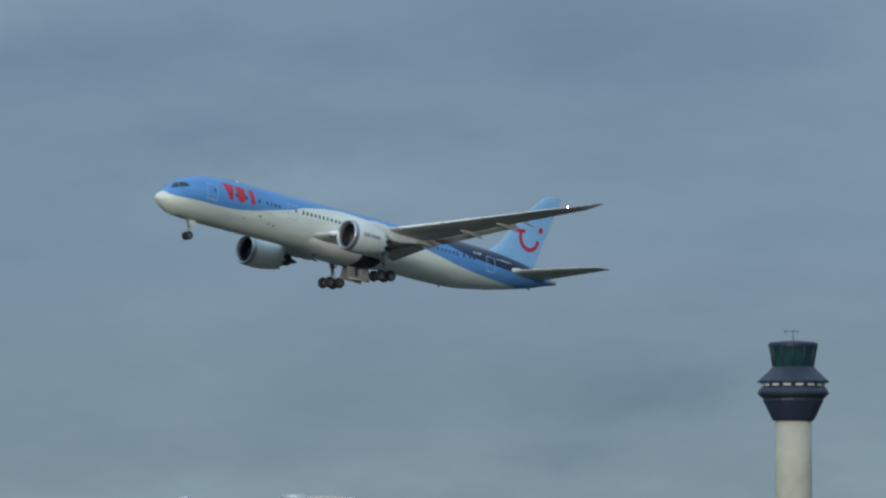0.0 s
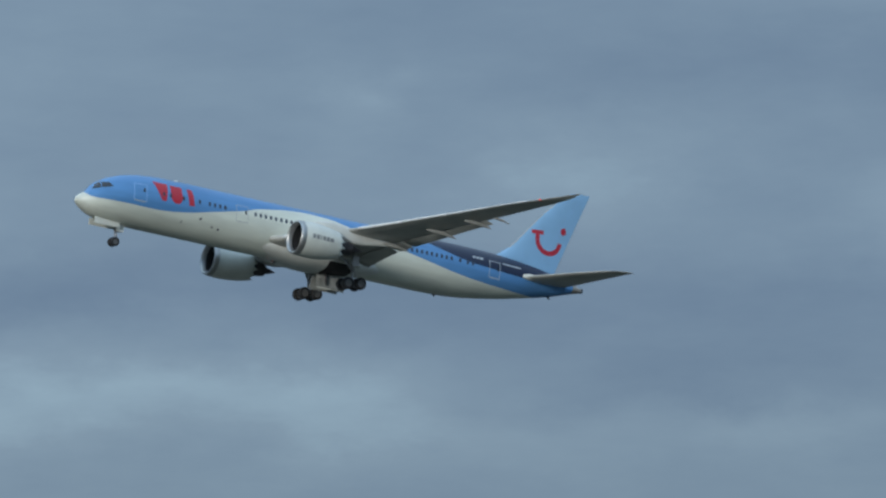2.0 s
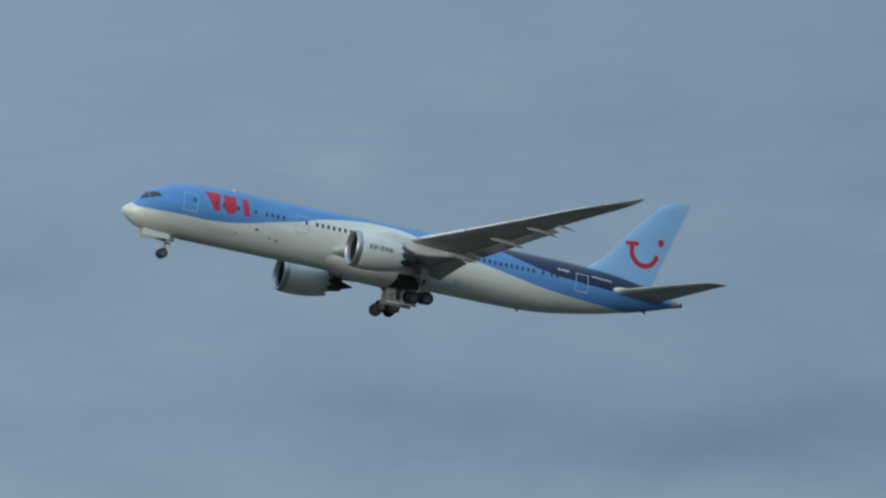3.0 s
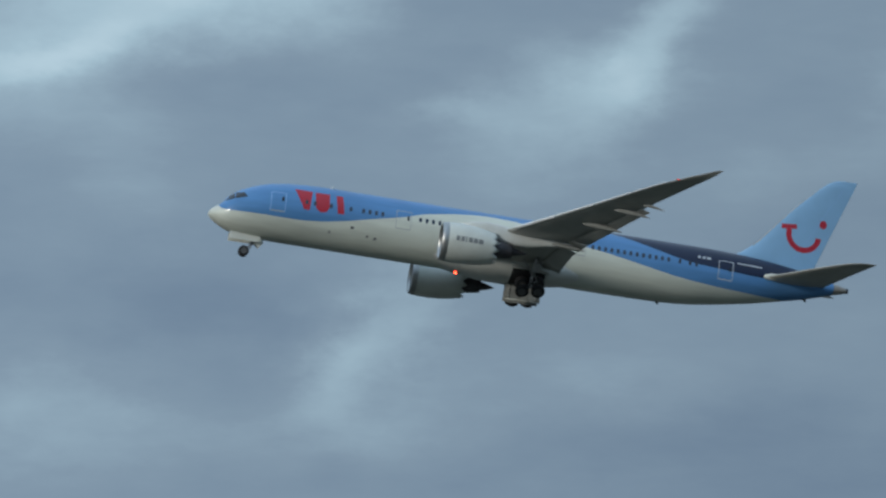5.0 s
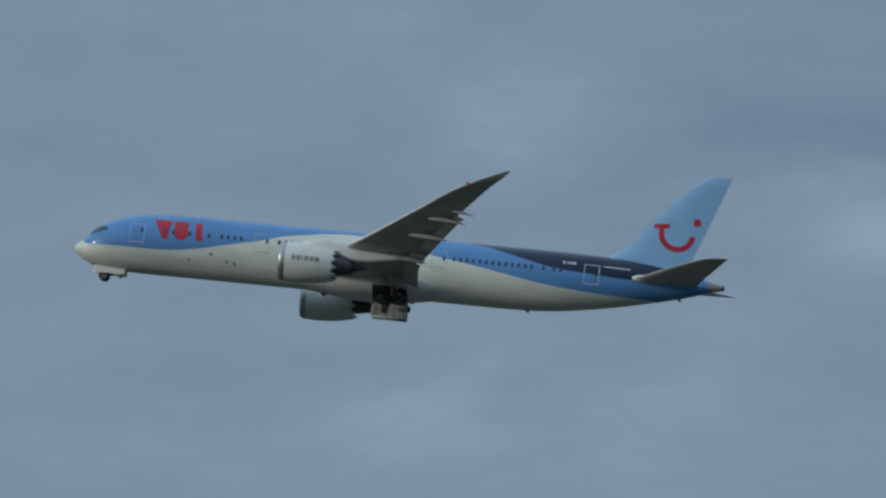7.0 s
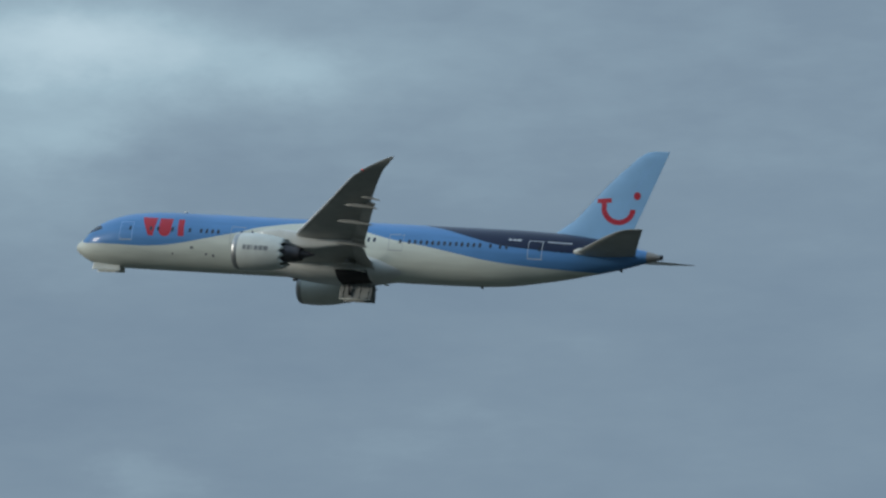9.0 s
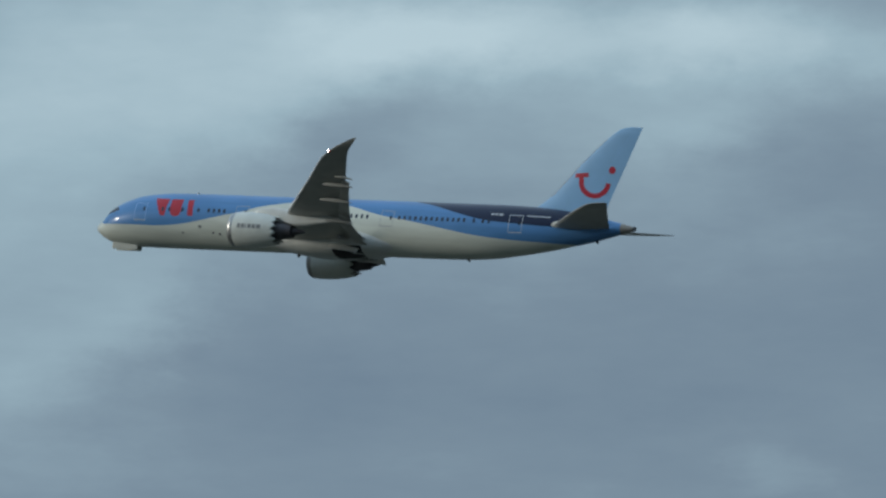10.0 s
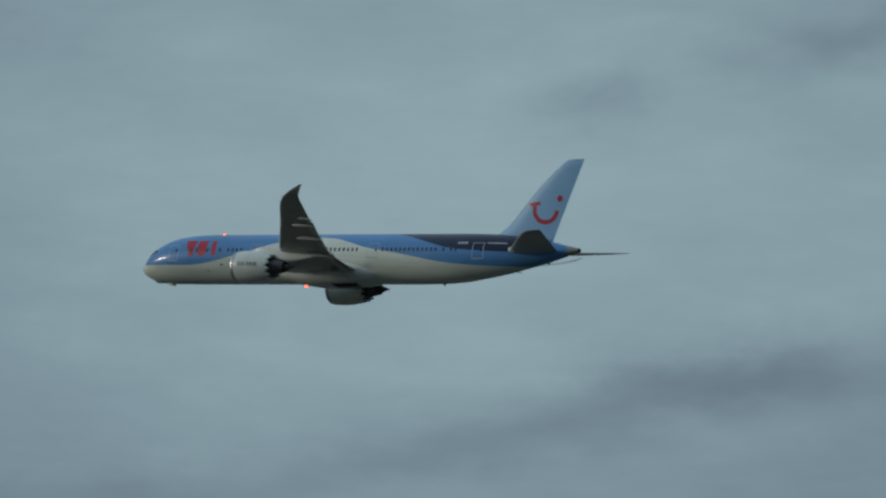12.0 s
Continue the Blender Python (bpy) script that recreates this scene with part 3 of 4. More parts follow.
    part("exhaust_pipe", *lathe([(62.1, 0.27), (62.42, 0.24), (62.42, 0.17), (62.15, 0.16), (62.15, 0.001)], 0, 1.13, 24), HOT, plane, "dark exhaust at the tail")


hull_details()


# ---- wings ----
def airfoil(c, thick, camber=0.012, n=22):
    """Points of a closed section of chord 1: (back, up), over the top from the tail."""
    def half(x):
        return 5 * thick * (0.2969 * math.sqrt(x) - 0.126 * x - 0.3516 * x**2 + 0.2843 * x**3 - 0.1036 * x**4)
    xs = [(1 - math.cos(math.pi * i / n)) / 2 for i in range(n + 1)]
    top = [(x, half(x) + camber * math.sin(math.pi * x)) for x in reversed(xs)]
    low = [(x, -half(x) + camber * math.sin(math.pi * x)) for x in xs[1:-1]]
    return [(x * c, z * c) for x, z in top + low]


LE = curve([(0, 20.2), (3, 22.3), (10, 27.2), (20, 34.2), (27, 39.05), (28, 39.95), (28.8, 41.0), (29.4, 42.15), (29.85, 43.4)])
TE = curve([(0, 33.2), (3, 33.2), (7, 33.5), (10.2, 34.2), (14, 35.75), (20, 38.35), (26, 41.1), (28, 42.1), (29.2, 43.05), (29.85, 43.75)])
RISE = curve([(0, -1.35), (3, -1.2), (10, -0.18), (20, 1.82), (26, 3.03), (28, 3.46), (29.2, 3.98), (29.85, 4.52)])
FAT = curve([(0, 0.13), (3, 0.125), (10, 0.105), (20, 0.09), (30, 0.075)])


def wing_point(y, back, up, side):
    c = TE(y) - LE(y)
    tw = radians(2.0 - 3.2 * y / 30)
    px, pz = back - 0.25 * c, up
    return Vector((28 - (LE(y) + 0.25 * c + px * math.cos(tw) + pz * math.sin(tw)), side * y, RISE(y) + pz * math.cos(tw) - px * math.sin(tw)))


def wing(side):
    ys = [0.0, 1.5, 3, 4.5, 6, 8, 9, 10, 11, 12.5, 14, 16, 18, 20, 22, 24, 25.5, 26.5, 27.2, 27.8, 28.3, 28.8, 29.2, 29.5, 29.72, 29.85]
    rings = [[wing_point(y, b, u, side) for b, u in airfoil(TE(y) - LE(y), FAT(y))] for y in ys]
    w = part("wing", *loft(rings), WING_GREY, plane, "swept grey wing curving up to a raked tip")
    # slats: nose skins set a little forward and down
    for y0, y1 in ((4.1, 8.3), (11.2, 15.3), (15.4, 19.4), (19.5, 23.4), (23.5, 27.0)):
        rings = []
        for i in range(9):
            y = y0 + (y1 - y0) * i / 8
            c = TE(y) - LE(y)
            pts = [q for q in airfoil(c, FAT(y) * 1.04) ]
            top = [q for q in pts[:23] if q[0] < (0.13 if y0 > 9 else 0.09) * c]
            low = [q for q in pts[23:] if q[0] < 0.05 * c]
            sec = top + low
            sec = sec + [(0.06 * c, 0.0)]
            rings.append([wing_point(y, b - 0.022 * c - 0.05, u - 0.002 * c, side) for b, u in sec])
        if len({len(r) for r in rings}) == 1:
            part("slat", *loft(rings), SLAT_GREY, w, "pale leading-edge slat")
    # flaps drooped behind the trailing edge
    for y0, y1, share, droop in ((3.5, 8.9, 0.20, 16), (9.1, 10.9, 0.22, 12), (11.1, 20.4, 0.22, 14)):
        rings = []
        for i in range(7):
            y = y0 + (y1 - y0) * i / 6
            c = TE(y) - LE(y)
            fc = max(1.0, share * c)
            d = radians(droop)
            sec = []
            for b, u in airfoil(fc, 0.13):
                sec.append((0.85 * c + 0.12 + b * math.cos(d) + u * math.sin(d), -0.012 * c - 0.10 - b * math.sin(d) + u * math.cos(d)))
            rings.append([wing_point(y, b, u, side) for b, u in sec])
        part("flap", *loft(rings), WING_GREY, w)
    # flap-track fairings
    for y, length in ((10.1, 3.4), (15.8, 3.8), (19.9, 3.5), (22.0, 2.1)):
        rings = []
        c = TE(y) - LE(y)
        for i in range(15):
            u = i / 14
            r = 0.21 * (length / 4) * math.sin(math.pi * u) ** 0.65 * (1.1 - 0.5 * u) + 0.01
            b = c + 0.85 - length * (1 - u)
            droop = -0.05 * c * (1 - 0.4 * u) - 0.22 - 0.35 * u * u
            rings.append([wing_point(y, b, droop + r * 1.25 * math.sin(a), side) + Vector((0, r * math.cos(a), 0)) for a in [2 * math.pi * j / 16 for j in range(16)]])
        part("flap_track_fairing", *loft(rings), TRACK_GREY, w, "pale grey canoe-shaped fairing")
    # tip light
    lamp = wing_point(28.0, 0.04, 0.0, side)
    part("nav_light", *lathe([(27.9, 0.001), (27.93, 0.04), (28.0, 0.06), (28.08, 0.035), (28.1, 0.001)], 0, 0, 14, x_of=lambda s: 28 - s), RED_DIM if side > 0 else LINE_G, w, "small red wing light" if side > 0 else "", at=Matrix.Translation(lamp))
    return w


for side in (1, -1):
    wing(side)


# ---- tail ----
FIN_LE = curve([(2.0, 50.0), (2.9, 50.9), (3.6, 51.9), (4.6, 53.0), (5.6, 53.85), (8.5, 56.3), (10.4, 58.22), (11.1, 59.0), (11.5, 59.55), (11.75, 60.2), (11.82, 60.8)])
FIN_TE = curve([(2.0, 58.55), (3.0, 58.9), (11.82, 62.12)])


def fin():
    rings = []
    for z in [2.0, 2.6, 3.0, 3.4, 3.9, 4.5, 5.2, 6, 7, 8, 9, 10, 10.6, 11.0, 11.3, 11.5, 11.65, 11.75, 11.82]:
        c = FIN_TE(z) - FIN_LE(z)
        rings.append([Vector((28 - FIN_LE(z) - b, u, z)) for b, u in airfoil(c, 0.095 if z < 11.4 else 0.05, 0.0)])
    f = part("fin", *loft(rings), FIN_BLUE, plane, "sky-blue tail fin with a red curved mark")

    def on_fin(s, z):
        c = FIN_TE(z) - FIN_LE(z)
        x = min(max((s - FIN_LE(z)) / c, 0.001), 0.999)
        h = 5 * 0.095 * (0.2969 * math.sqrt(x) - 0.126 * x - 0.3516 * x**2 + 0.2843 * x**3 - 0.1036 * x**4) * c
        return Vector((28 - s, h + 0.02, z))

    def stroke(points, w):
        verts, faces = [], []
        for i, c in enumerate(points):
            d = np.array(points[min(i + 1, len(points) - 1)]) - np.array(points[max(i - 1, 0)])
            nrm = np.array((-d[1], d[0])) / np.hypot(*d) * w / 2
            verts += [on_fin(*(np.array(c) + nrm)), on_fin(*c), on_fin(*(np.array(c) - nrm))]
            if i:
                o = 3 * i
                faces += [(o - 3, o - 2, o + 1, o), (o - 2, o - 1, o + 2, o + 1)]
        return verts, faces

    rings = []
    for z in [4.2 + 0.42 * i for i in range(16)]:
        c = FIN_TE(z) - FIN_LE(z)
        nose = [q for q in airfoil(c, 0.1, 0.0) if q[0] < 0.045 * c]
        rings.append([Vector((28 - FIN_LE(z) - b + 0.02, u * 1.03, z)) for b, u in nose])
    part("fin_leading_edge", *loft(rings), LINE_G, f, "bare grey leading edge")
    ctr = (57.42, 5.95)
    pts = [(55.86 + 0.03 * i, 6.42 - 0.12 * i) for i in range(4)]
    for i in range(25):
        a = math.pi * (1.04 + 0.93 * i / 24)
        pts.append((ctr[0] + 1.50 * math.cos(a) + 0.16 * math.sin(a) * -0.4, ctr[1] + 1.52 * math.sin(a)))
    part("red_mark", *stroke(pts, 0.52), RED, f, "red upturned arc")
    part("red_mark", *stroke([(55.18 + 0.147 * i, 6.50 + 0.012 * i) for i in range(11)], 0.44), RED, f, "short red bar")
    disc = [on_fin(59.22, 7.2)] + [on_fin(59.22 + 0.36 * math.cos(a), 7.2 + 0.40 * math.sin(a)) for a in [2 * math.pi * i / 24 for i in range(24)]]
    part("red_mark", disc, [(0, 1 + i, 1 + (i + 1) % 24) for i in range(24)], RED, f, "red disc")
    # rudder gap
    gap = [on_fin(FIN_LE(z) + 0.68 * (FIN_TE(z) - FIN_LE(z)), z) for z in [3.4 + 0.3 * i for i in range(27)]]
    verts = [p + Vector((d, -0.012, 0)) for p in gap for d in (0.015, -0.015)]
    part("rudder_gap", verts, [(2 * i, 2 * i + 1, 2 * i + 3, 2 * i + 2) for i in range(len(gap) - 1)], LINE_B, f)


def stabiliser(side):
    le = curve([(0, 52.1), (1.9, 53.9), (8.9, 60.2), (9.45, 60.95), (9.8, 61.9)])
    te = curve([(0, 59.6), (1.9, 60.2), (9.0, 62.75), (9.8, 63.05)])
    rings = []
    for y in [0, 1.0, 1.9, 3, 4.5, 6, 7.5, 8.4, 8.9, 9.2, 9.5, 9.7, 9.8]:
        c = te(y) - le(y)
        zr = 0.70 + 0.148 * y
        rings.append([Vector((28 - le(y) - b, side * y, zr + u + 0.03 * (b - 0.3 * c))) for b, u in airfoil(c, 0.085 if y < 9 else 0.06, -0.006)])
    st = part("tailplane", *loft(rings), WING_GREY, plane, "swept grey tailplane")
    rings = []
    for y in [1.75, 1.95, 2.2]:
        zr = 0.70 + 0.148 * y
        rings.append([Vector((28 - le(y) + 0.2 - b, side * y, zr + u * 1.5)) for b, u in airfoil(2.2, 0.17, 0)])
    part("root_fairing", *loft(rings), PALE, st, "white root fairing")


fin()
for side in (1, -1):
    stabiliser(side)


# ---- engines ----
NZ = -2.08


def engine(side):
    y0 = side * 9.85
    outer = [(21.22, 1.60), (21.17, 1.66), (21.2, 1.72), (21.32, 1.78)]
    cowl = [(21.32, 1.76), (21.7, 1.845), (22.4, 1.90), (23.2, 1.90), (24.2, 1.84), (25.2, 1.70), (25.9, 1.55), (26.2, 1.49)]
    n = 72
    v, f = lathe(cowl, y0, NZ, n)
    # saw-tooth rear edge
    rear = [Vector((28 - (26.72 - 0.62 * abs(((i % 6) / 3) - 1)), y0 + 1.40 * math.cos(a), NZ + 1.40 * math.sin(a))) for i, a in [(i, 2 * math.pi * i / n) for i in range(n)]]
    o = len(v)
    v = list(v) + rear
    f = f + [(o - n + i, o - n + (i + 1) % n, o + (i + 1) % n, o + i) for i in range(n)]
    inner = [Vector((28 - 25.4, y0 + 1.28 * math.cos(a), NZ + 1.28 * math.sin(a))) for a in [2 * math.pi * i / n for i in range(n)]]
    o2 = len(v)
    v += inner
    f += [(o + i, o + (i + 1) % n, o2 + (i + 1) % n, o2 + i) for i in range(n)]
    e = part("engine", v, f, PALE, plane, "white engine nacelle with a saw-tooth rear edge")
    part("inlet_lip", *lathe([(21.75, 1.42), (21.4, 1.48), (21.24, 1.56)] + outer + [(21.75, 1.866), (21.77, 1.85)], y0, NZ, n), LIP, e, "bare metal inlet lip")
    part("inlet_duct", *lathe([(21.7, 1.421), (22.6, 1.41), (23.0, 1.41), (23.0, 0.3)], y0, NZ, 48), DARK, e)
    verts, faces = [], []
    for k in range(18):
        a = 2 * math.pi * k / 18
        for r, tw in ((0.4, 0.35), (0.9, 0.22), (1.38, 0.1)):
            for d in (-1, 1):
                b = a + d * tw * 0.7 / max(r, 0.6) + 0.2 * (r - 0.4)
                verts.append(Vector((28 - 22.55 - 0.1 * d, y0 + r * math.cos(b), NZ + r * math.sin(b))))
        o = 6 * k
        faces += [(o, o + 1, o + 3, o + 2), (o + 2, o + 3, o + 5, o + 4)]
    part("fan", verts, faces, FAN, e)
    part("spinner", *lathe([(21.95, 0.001), (22.05, 0.12), (22.3, 0.28), (22.6, 0.4)], y0, NZ, 24), FAN, e)
    part("core_nozzle", *lathe([(25.0, 1.05), (26.2, 0.98), (27.0, 0.86), (27.9, 0.70), (28.1, 0.66), (28.1, 0.6), (27.5, 0.58)], y0, NZ + 0.02, 40), HOT, e, "dark metal core nozzle")
    part("exhaust_plug", *lathe([(27.3, 0.5), (28.1, 0.45), (28.7, 0.30), (29.2, 0.14), (29.5, 0.03)], y0, NZ + 0.02, 24), HOT, e)
    part("bypass_duct", *lathe([(25.4, 1.28), (25.35, 1.0)], y0, NZ, 40), DARK, e)
    # pylon up to the wing
    rings = []
    for s, z0, z1, w in ((22.9, -0.35, -0.12, 0.05), (24.0, -0.55, 0.22, 0.22), (25.5, -0.9, 0.40, 0.30), (27.0, -1.28, 0.28, 0.34), (28.2, -1.48, 0.0, 0.36), (29.4, -1.46, -0.2, 0.34), (30.6, -1.25, -0.3, 0.30), (32.0, -1.02, -0.35, 0.26), (33.4, -0.85, -0.42, 0.2), (34.6, -0.80, -0.55, 0.08)):
        rings.append([Vector((28 - s, y0 + w * math.cos(a), (z0 + z1) / 2 + (z1 - z0) / 2 * math.copysign(abs(math.sin(a)) ** 0.6, math.sin(a)))) for a in [2 * math.pi * j / 20 for j in range(20)]])
    part("pylon", *loft(rings), FAIRING, e, "white pylon between nacelle and wing")
    # vane on the inboard flank and writing on the outboard flank
    for s, u, a0 in ((22.45, 0.34, 0.08), (22.90, 0.36, 0.08), (23.36, 0.12, 0.08), (23.66, 0.36, 0.08), (24.12, 0.38, 0.08), (24.60, 0.46, 0.08)):
        r = curve(cowl)
        verts = []
        for a in (a0 - 0.125, a0, a0 + 0.125):
            for q in (s, s + u):
                verts.append(Vector((28 - q, y0 + side * (r(q) + 0.012) * math.cos(a), NZ + (r(q) + 0.012) * math.sin(a))))
        part("marking_bar", verts, [(0, 1, 3, 2), (2, 3, 5, 4)], NACELLE_INK, e, "grey bar of writing")


for side in (1, -1):
    engine(side)


# ---- landing gear ----
def wheel(parent, x, y, z, r, w):
    prof = [(-0.5, 0.62), (-0.5, 0.86), (-0.42, 0.96), (-0.2, 1.0), (0.2, 1.0), (0.42, 0.96), (0.5, 0.86), (0.5, 0.62)]
    n = 28
    rings = [[Vector((r * k * math.cos(a), w * u, r * k * math.sin(a))) for a in [2 * math.pi * i / n for i in range(n)]] for u, k in prof]
    t = part("wheel", *loft(rings, close_ends=False), TYRE, parent, "black tyre on a grey rim", at=Matrix.Translation((x, y, z)))
    hub = [[Vector((r * k * math.cos(a), w * u, r * k * math.sin(a))) for a in [2 * math.pi * i / 20 for i in range(20)]] for u, k in ((-0.40, 0.12), (-0.36, 0.2), (-0.32, 0.5), (-0.46, 0.63), (0.46, 0.63), (0.32, 0.5), (0.36, 0.2), (0.40, 0.12))]
    v, f = loft(hub)
    o = len(t.data.vertices)
    t.data.materials.append(RIM)
    bm = bmesh.new()
    bm.from_mesh(t.data)
    vs = [bm.verts.new(p) for p in v]
    for q in f:
        face = bm.faces.new([vs[i] for i in q])
        face.material_index, face.smooth = 1, True
    bm.to_mesh(t.data)
    bm.free()
    return t


NOSE_PIVOT = Vector((28 - 5.25, 0, -2.35))
nose_leg = part("nose_gear", *join(tube((0, 0, 0.2), (0.02, 0, -1.3), 0.13), tube((0.02, 0, -1.2), (0.03, 0, -2.3), 0.085), tube((0.03, -0.42, -2.3), (0.03, 0.42, -2.3), 0.07),
                                  tube((0.75, 0, 0.0), (0.05, 0, -1.15), 0.06), tube((0.1, 0.16, -0.9), (0.1, -0.16, -0.9), 0.1), tube((-0.12, 0, -1.2), (-0.22, 0, -1.7), 0.04), tube((-0.22, 0, -1.7), (0.0, 0, -2.1), 0.04)), STEEL, plane, "grey nose gear leg with twin wheels")
for y in (0.33, -0.33):
    wheel(nose_leg, 0.03, y, -2.3, 0.50, 0.36)
part("landing_lamp", *lathe([(27.86, 0.11), (27.84, 0.09), (27.84, 0.001)], 0, 0, 14), LIP, nose_leg, at=Matrix.Translation((0, 0, -1.0)))
for y in (0.3, -0.3):
    part("leg_door", *box(-0.30, y, -0.72, 0.85, 0.03, 0.75, 0.01), PALE, nose_leg, "small white door on the leg", smooth=False)


def curved_door(length, drop, bulge, side):
    """A door panel hanging from a fore-and-aft hinge at its top edge, with a lip."""
    rings = []
    for i in range(9):
        u = i / 8
        rings.append([Vector((x, side * (bulge * math.sin(math.pi * u * 0.5) + d), -drop * u)) for x, d in ((length / 2, 0), (length * 0.46, 0.03), (-length * 0.46, 0.03), (-length / 2, 0), (-length * 0.46, -0.03), (length * 0.46, -0.03))])
    return loft(rings)


nose_doors = []
for side in (1, -1):
    d = part("nose_gear_door", *curved_door(3.0, 0.72, 0.1, side), PALE, plane, "long white nose gear door", smooth=False)
    nose_doors.append((side, d))

main_legs, main_doors, side_doors = [], [], []
for side in (1, -1):
    leg = part("main_gear", *join(tube((0, 0, 0.3), (0, 0, -1.7), 0.20), tube((0, 0, -1.6), (0, 0, -3.05), 0.13), tube((0.86, 0, -3.16), (-0.86, 0, -2.94), 0.13),
                                  tube((0.75, -0.72, -3.15), (0.75, 0.72, -3.15), 0.09), tube((-0.75, -0.72, -2.95), (-0.75, 0.72, -2.95), 0.09),
                                  tube((1.3, -side * 0.5, -0.1), (0.08, 0, -1.6), 0.08), tube((0, -side * 1.9, -0.1), (0, 0, -1.5), 0.08), tube((-0.2, 0, -1.6), (-0.5, 0, -2.2), 0.05), tube((-0.5, 0, -2.2), (-0.15, 0, -2.8), 0.05)),
               STEEL, plane, "grey main gear leg with a four-wheel bogie")
    for x, z in ((0.75, -3.15), (-0.75, -2.95)):
        for y in (0.65, -0.65):
            wheel(leg, x, y, z, 0.67, 0.5)
    part("leg_door", *box(-0.1, side * 0.30, -0.55, 0.8, 0.05, 1.1, 0.02), STEEL, leg, "grey door on the leg", smooth=False)
    main_legs.append((side, leg))
    d = part("main_gear_door", *curved_door(3.4, 1.7, 0.4, side), DOOR_INNER, plane, "large main gear door showing its grey lining", smooth=False)
    for x in (-1.35, -0.45, 0.35, 1.3):
        part("door_rib", *join(tube((x, side * 0.05, -0.1), (x, side * 0.34, -0.85), 0.05, n=6), tube((x, side * 0.34, -0.85), (x, side * 0.44, -1.6), 0.05, n=6)), DOOR_INNER, d)
    part("door_edge", *tube((1.62, side * 0.42, -1.66), (-1.62, side * 0.42, -1.66), 0.05, n=6), PALE, d, "pale rim of the door")
    for x, lean in ((0.55, 0.25),):
        part("door_strut", *tube((x, side * 0.55, -1.25), (x + lean, side * 0.5, 0.1), 0.13, n=8), HOT, d, "dark door strut")
    main_doors.append((side, d))
    # no opening is cut: a near-black sheet on the fairing paints the well's shade
    part("wheel_well", *fairing_patch(29.3, 32.6, -84, -22, 0.02, side), DARK, plane, "dark open wheel well", smooth=False)
    h = fairing_at(31, radians(-22), 0.05)
    hinge = Vector((h.x, h.y * side, h.z))
    d = part("side_gear_door", *fairing_patch(29.2, 32.7, -22, -52, 0.05, side, hinge), FAIRING, plane, "white side door of the wheel well")
    side_doors.append((side, hinge, d))
    # solid near-black block, shade of the leg well put into its colour
    part("wheel_well", *box(28 - 31.0, side * 4.3, -1.02, 1.5, 2.4, 0.35, 0.1), DARK, plane, "dark leg well under the wing", smooth=False)
# likewise a solid near-black block for the shade in the nose well
part("nose_well_shade", *box(28 - 4.3, 0, -2.50, 2.2, 0.9, 0.30, 0.05), DARK, plane, "dark nose wheel well", smooth=False)


# ---- flashing lamps: a lamp that turns in a short hood ----
def turning_lamp(name, r, hood, glow, label):
    n = 18
    prof = [(-0.6, 0.01), (-0.6, 0.7), (-0.2, 1.0), (2.4, 1.0), (2.4, 0.93), (0.0, 0.90), (0.0, 0.01)]
    rings = [[Vector((r * u, r * k * math.cos(a), r * k * math.sin(a))) for a in [2 * math.pi * i / n for i in range(n)]] for u, k in prof]
    lamp = part(name, *loft(rings), hood, plane, label)
    disc = [Vector((0.02 * r, 0, 0))] + [Vector((0.02 * r, 0.88 * r * math.cos(a), 0.88 * r * math.sin(a))) for a in [2 * math.pi * i / n for i in range(n)]]
    part("lens", disc, [(0, 1 + i, 1 + (i + 1) % n) for i in range(n)], glow, lamp, smooth=False)
    return lamp


BELLY_LAMP = Vector((28 - 24.25, 0, -3.0))
CROWN_LAMP = Vector((28 - 11.60, 0, 3.22))
WING_LAMP = wing_point(27.9, -0.02, 0.05, 1)
belly_beacon = turning_lamp("beacon", 0.17, HOT, RED_GLOW, "red belly beacon")
crown_beacon = turning_lamp("beacon", 0.14, PALE, RED_GLOW, "red crown beacon")
wing_strobe = turning_lamp("strobe", 0.11, WING_GREY, WHITE_GLOW, "white wing strobe")


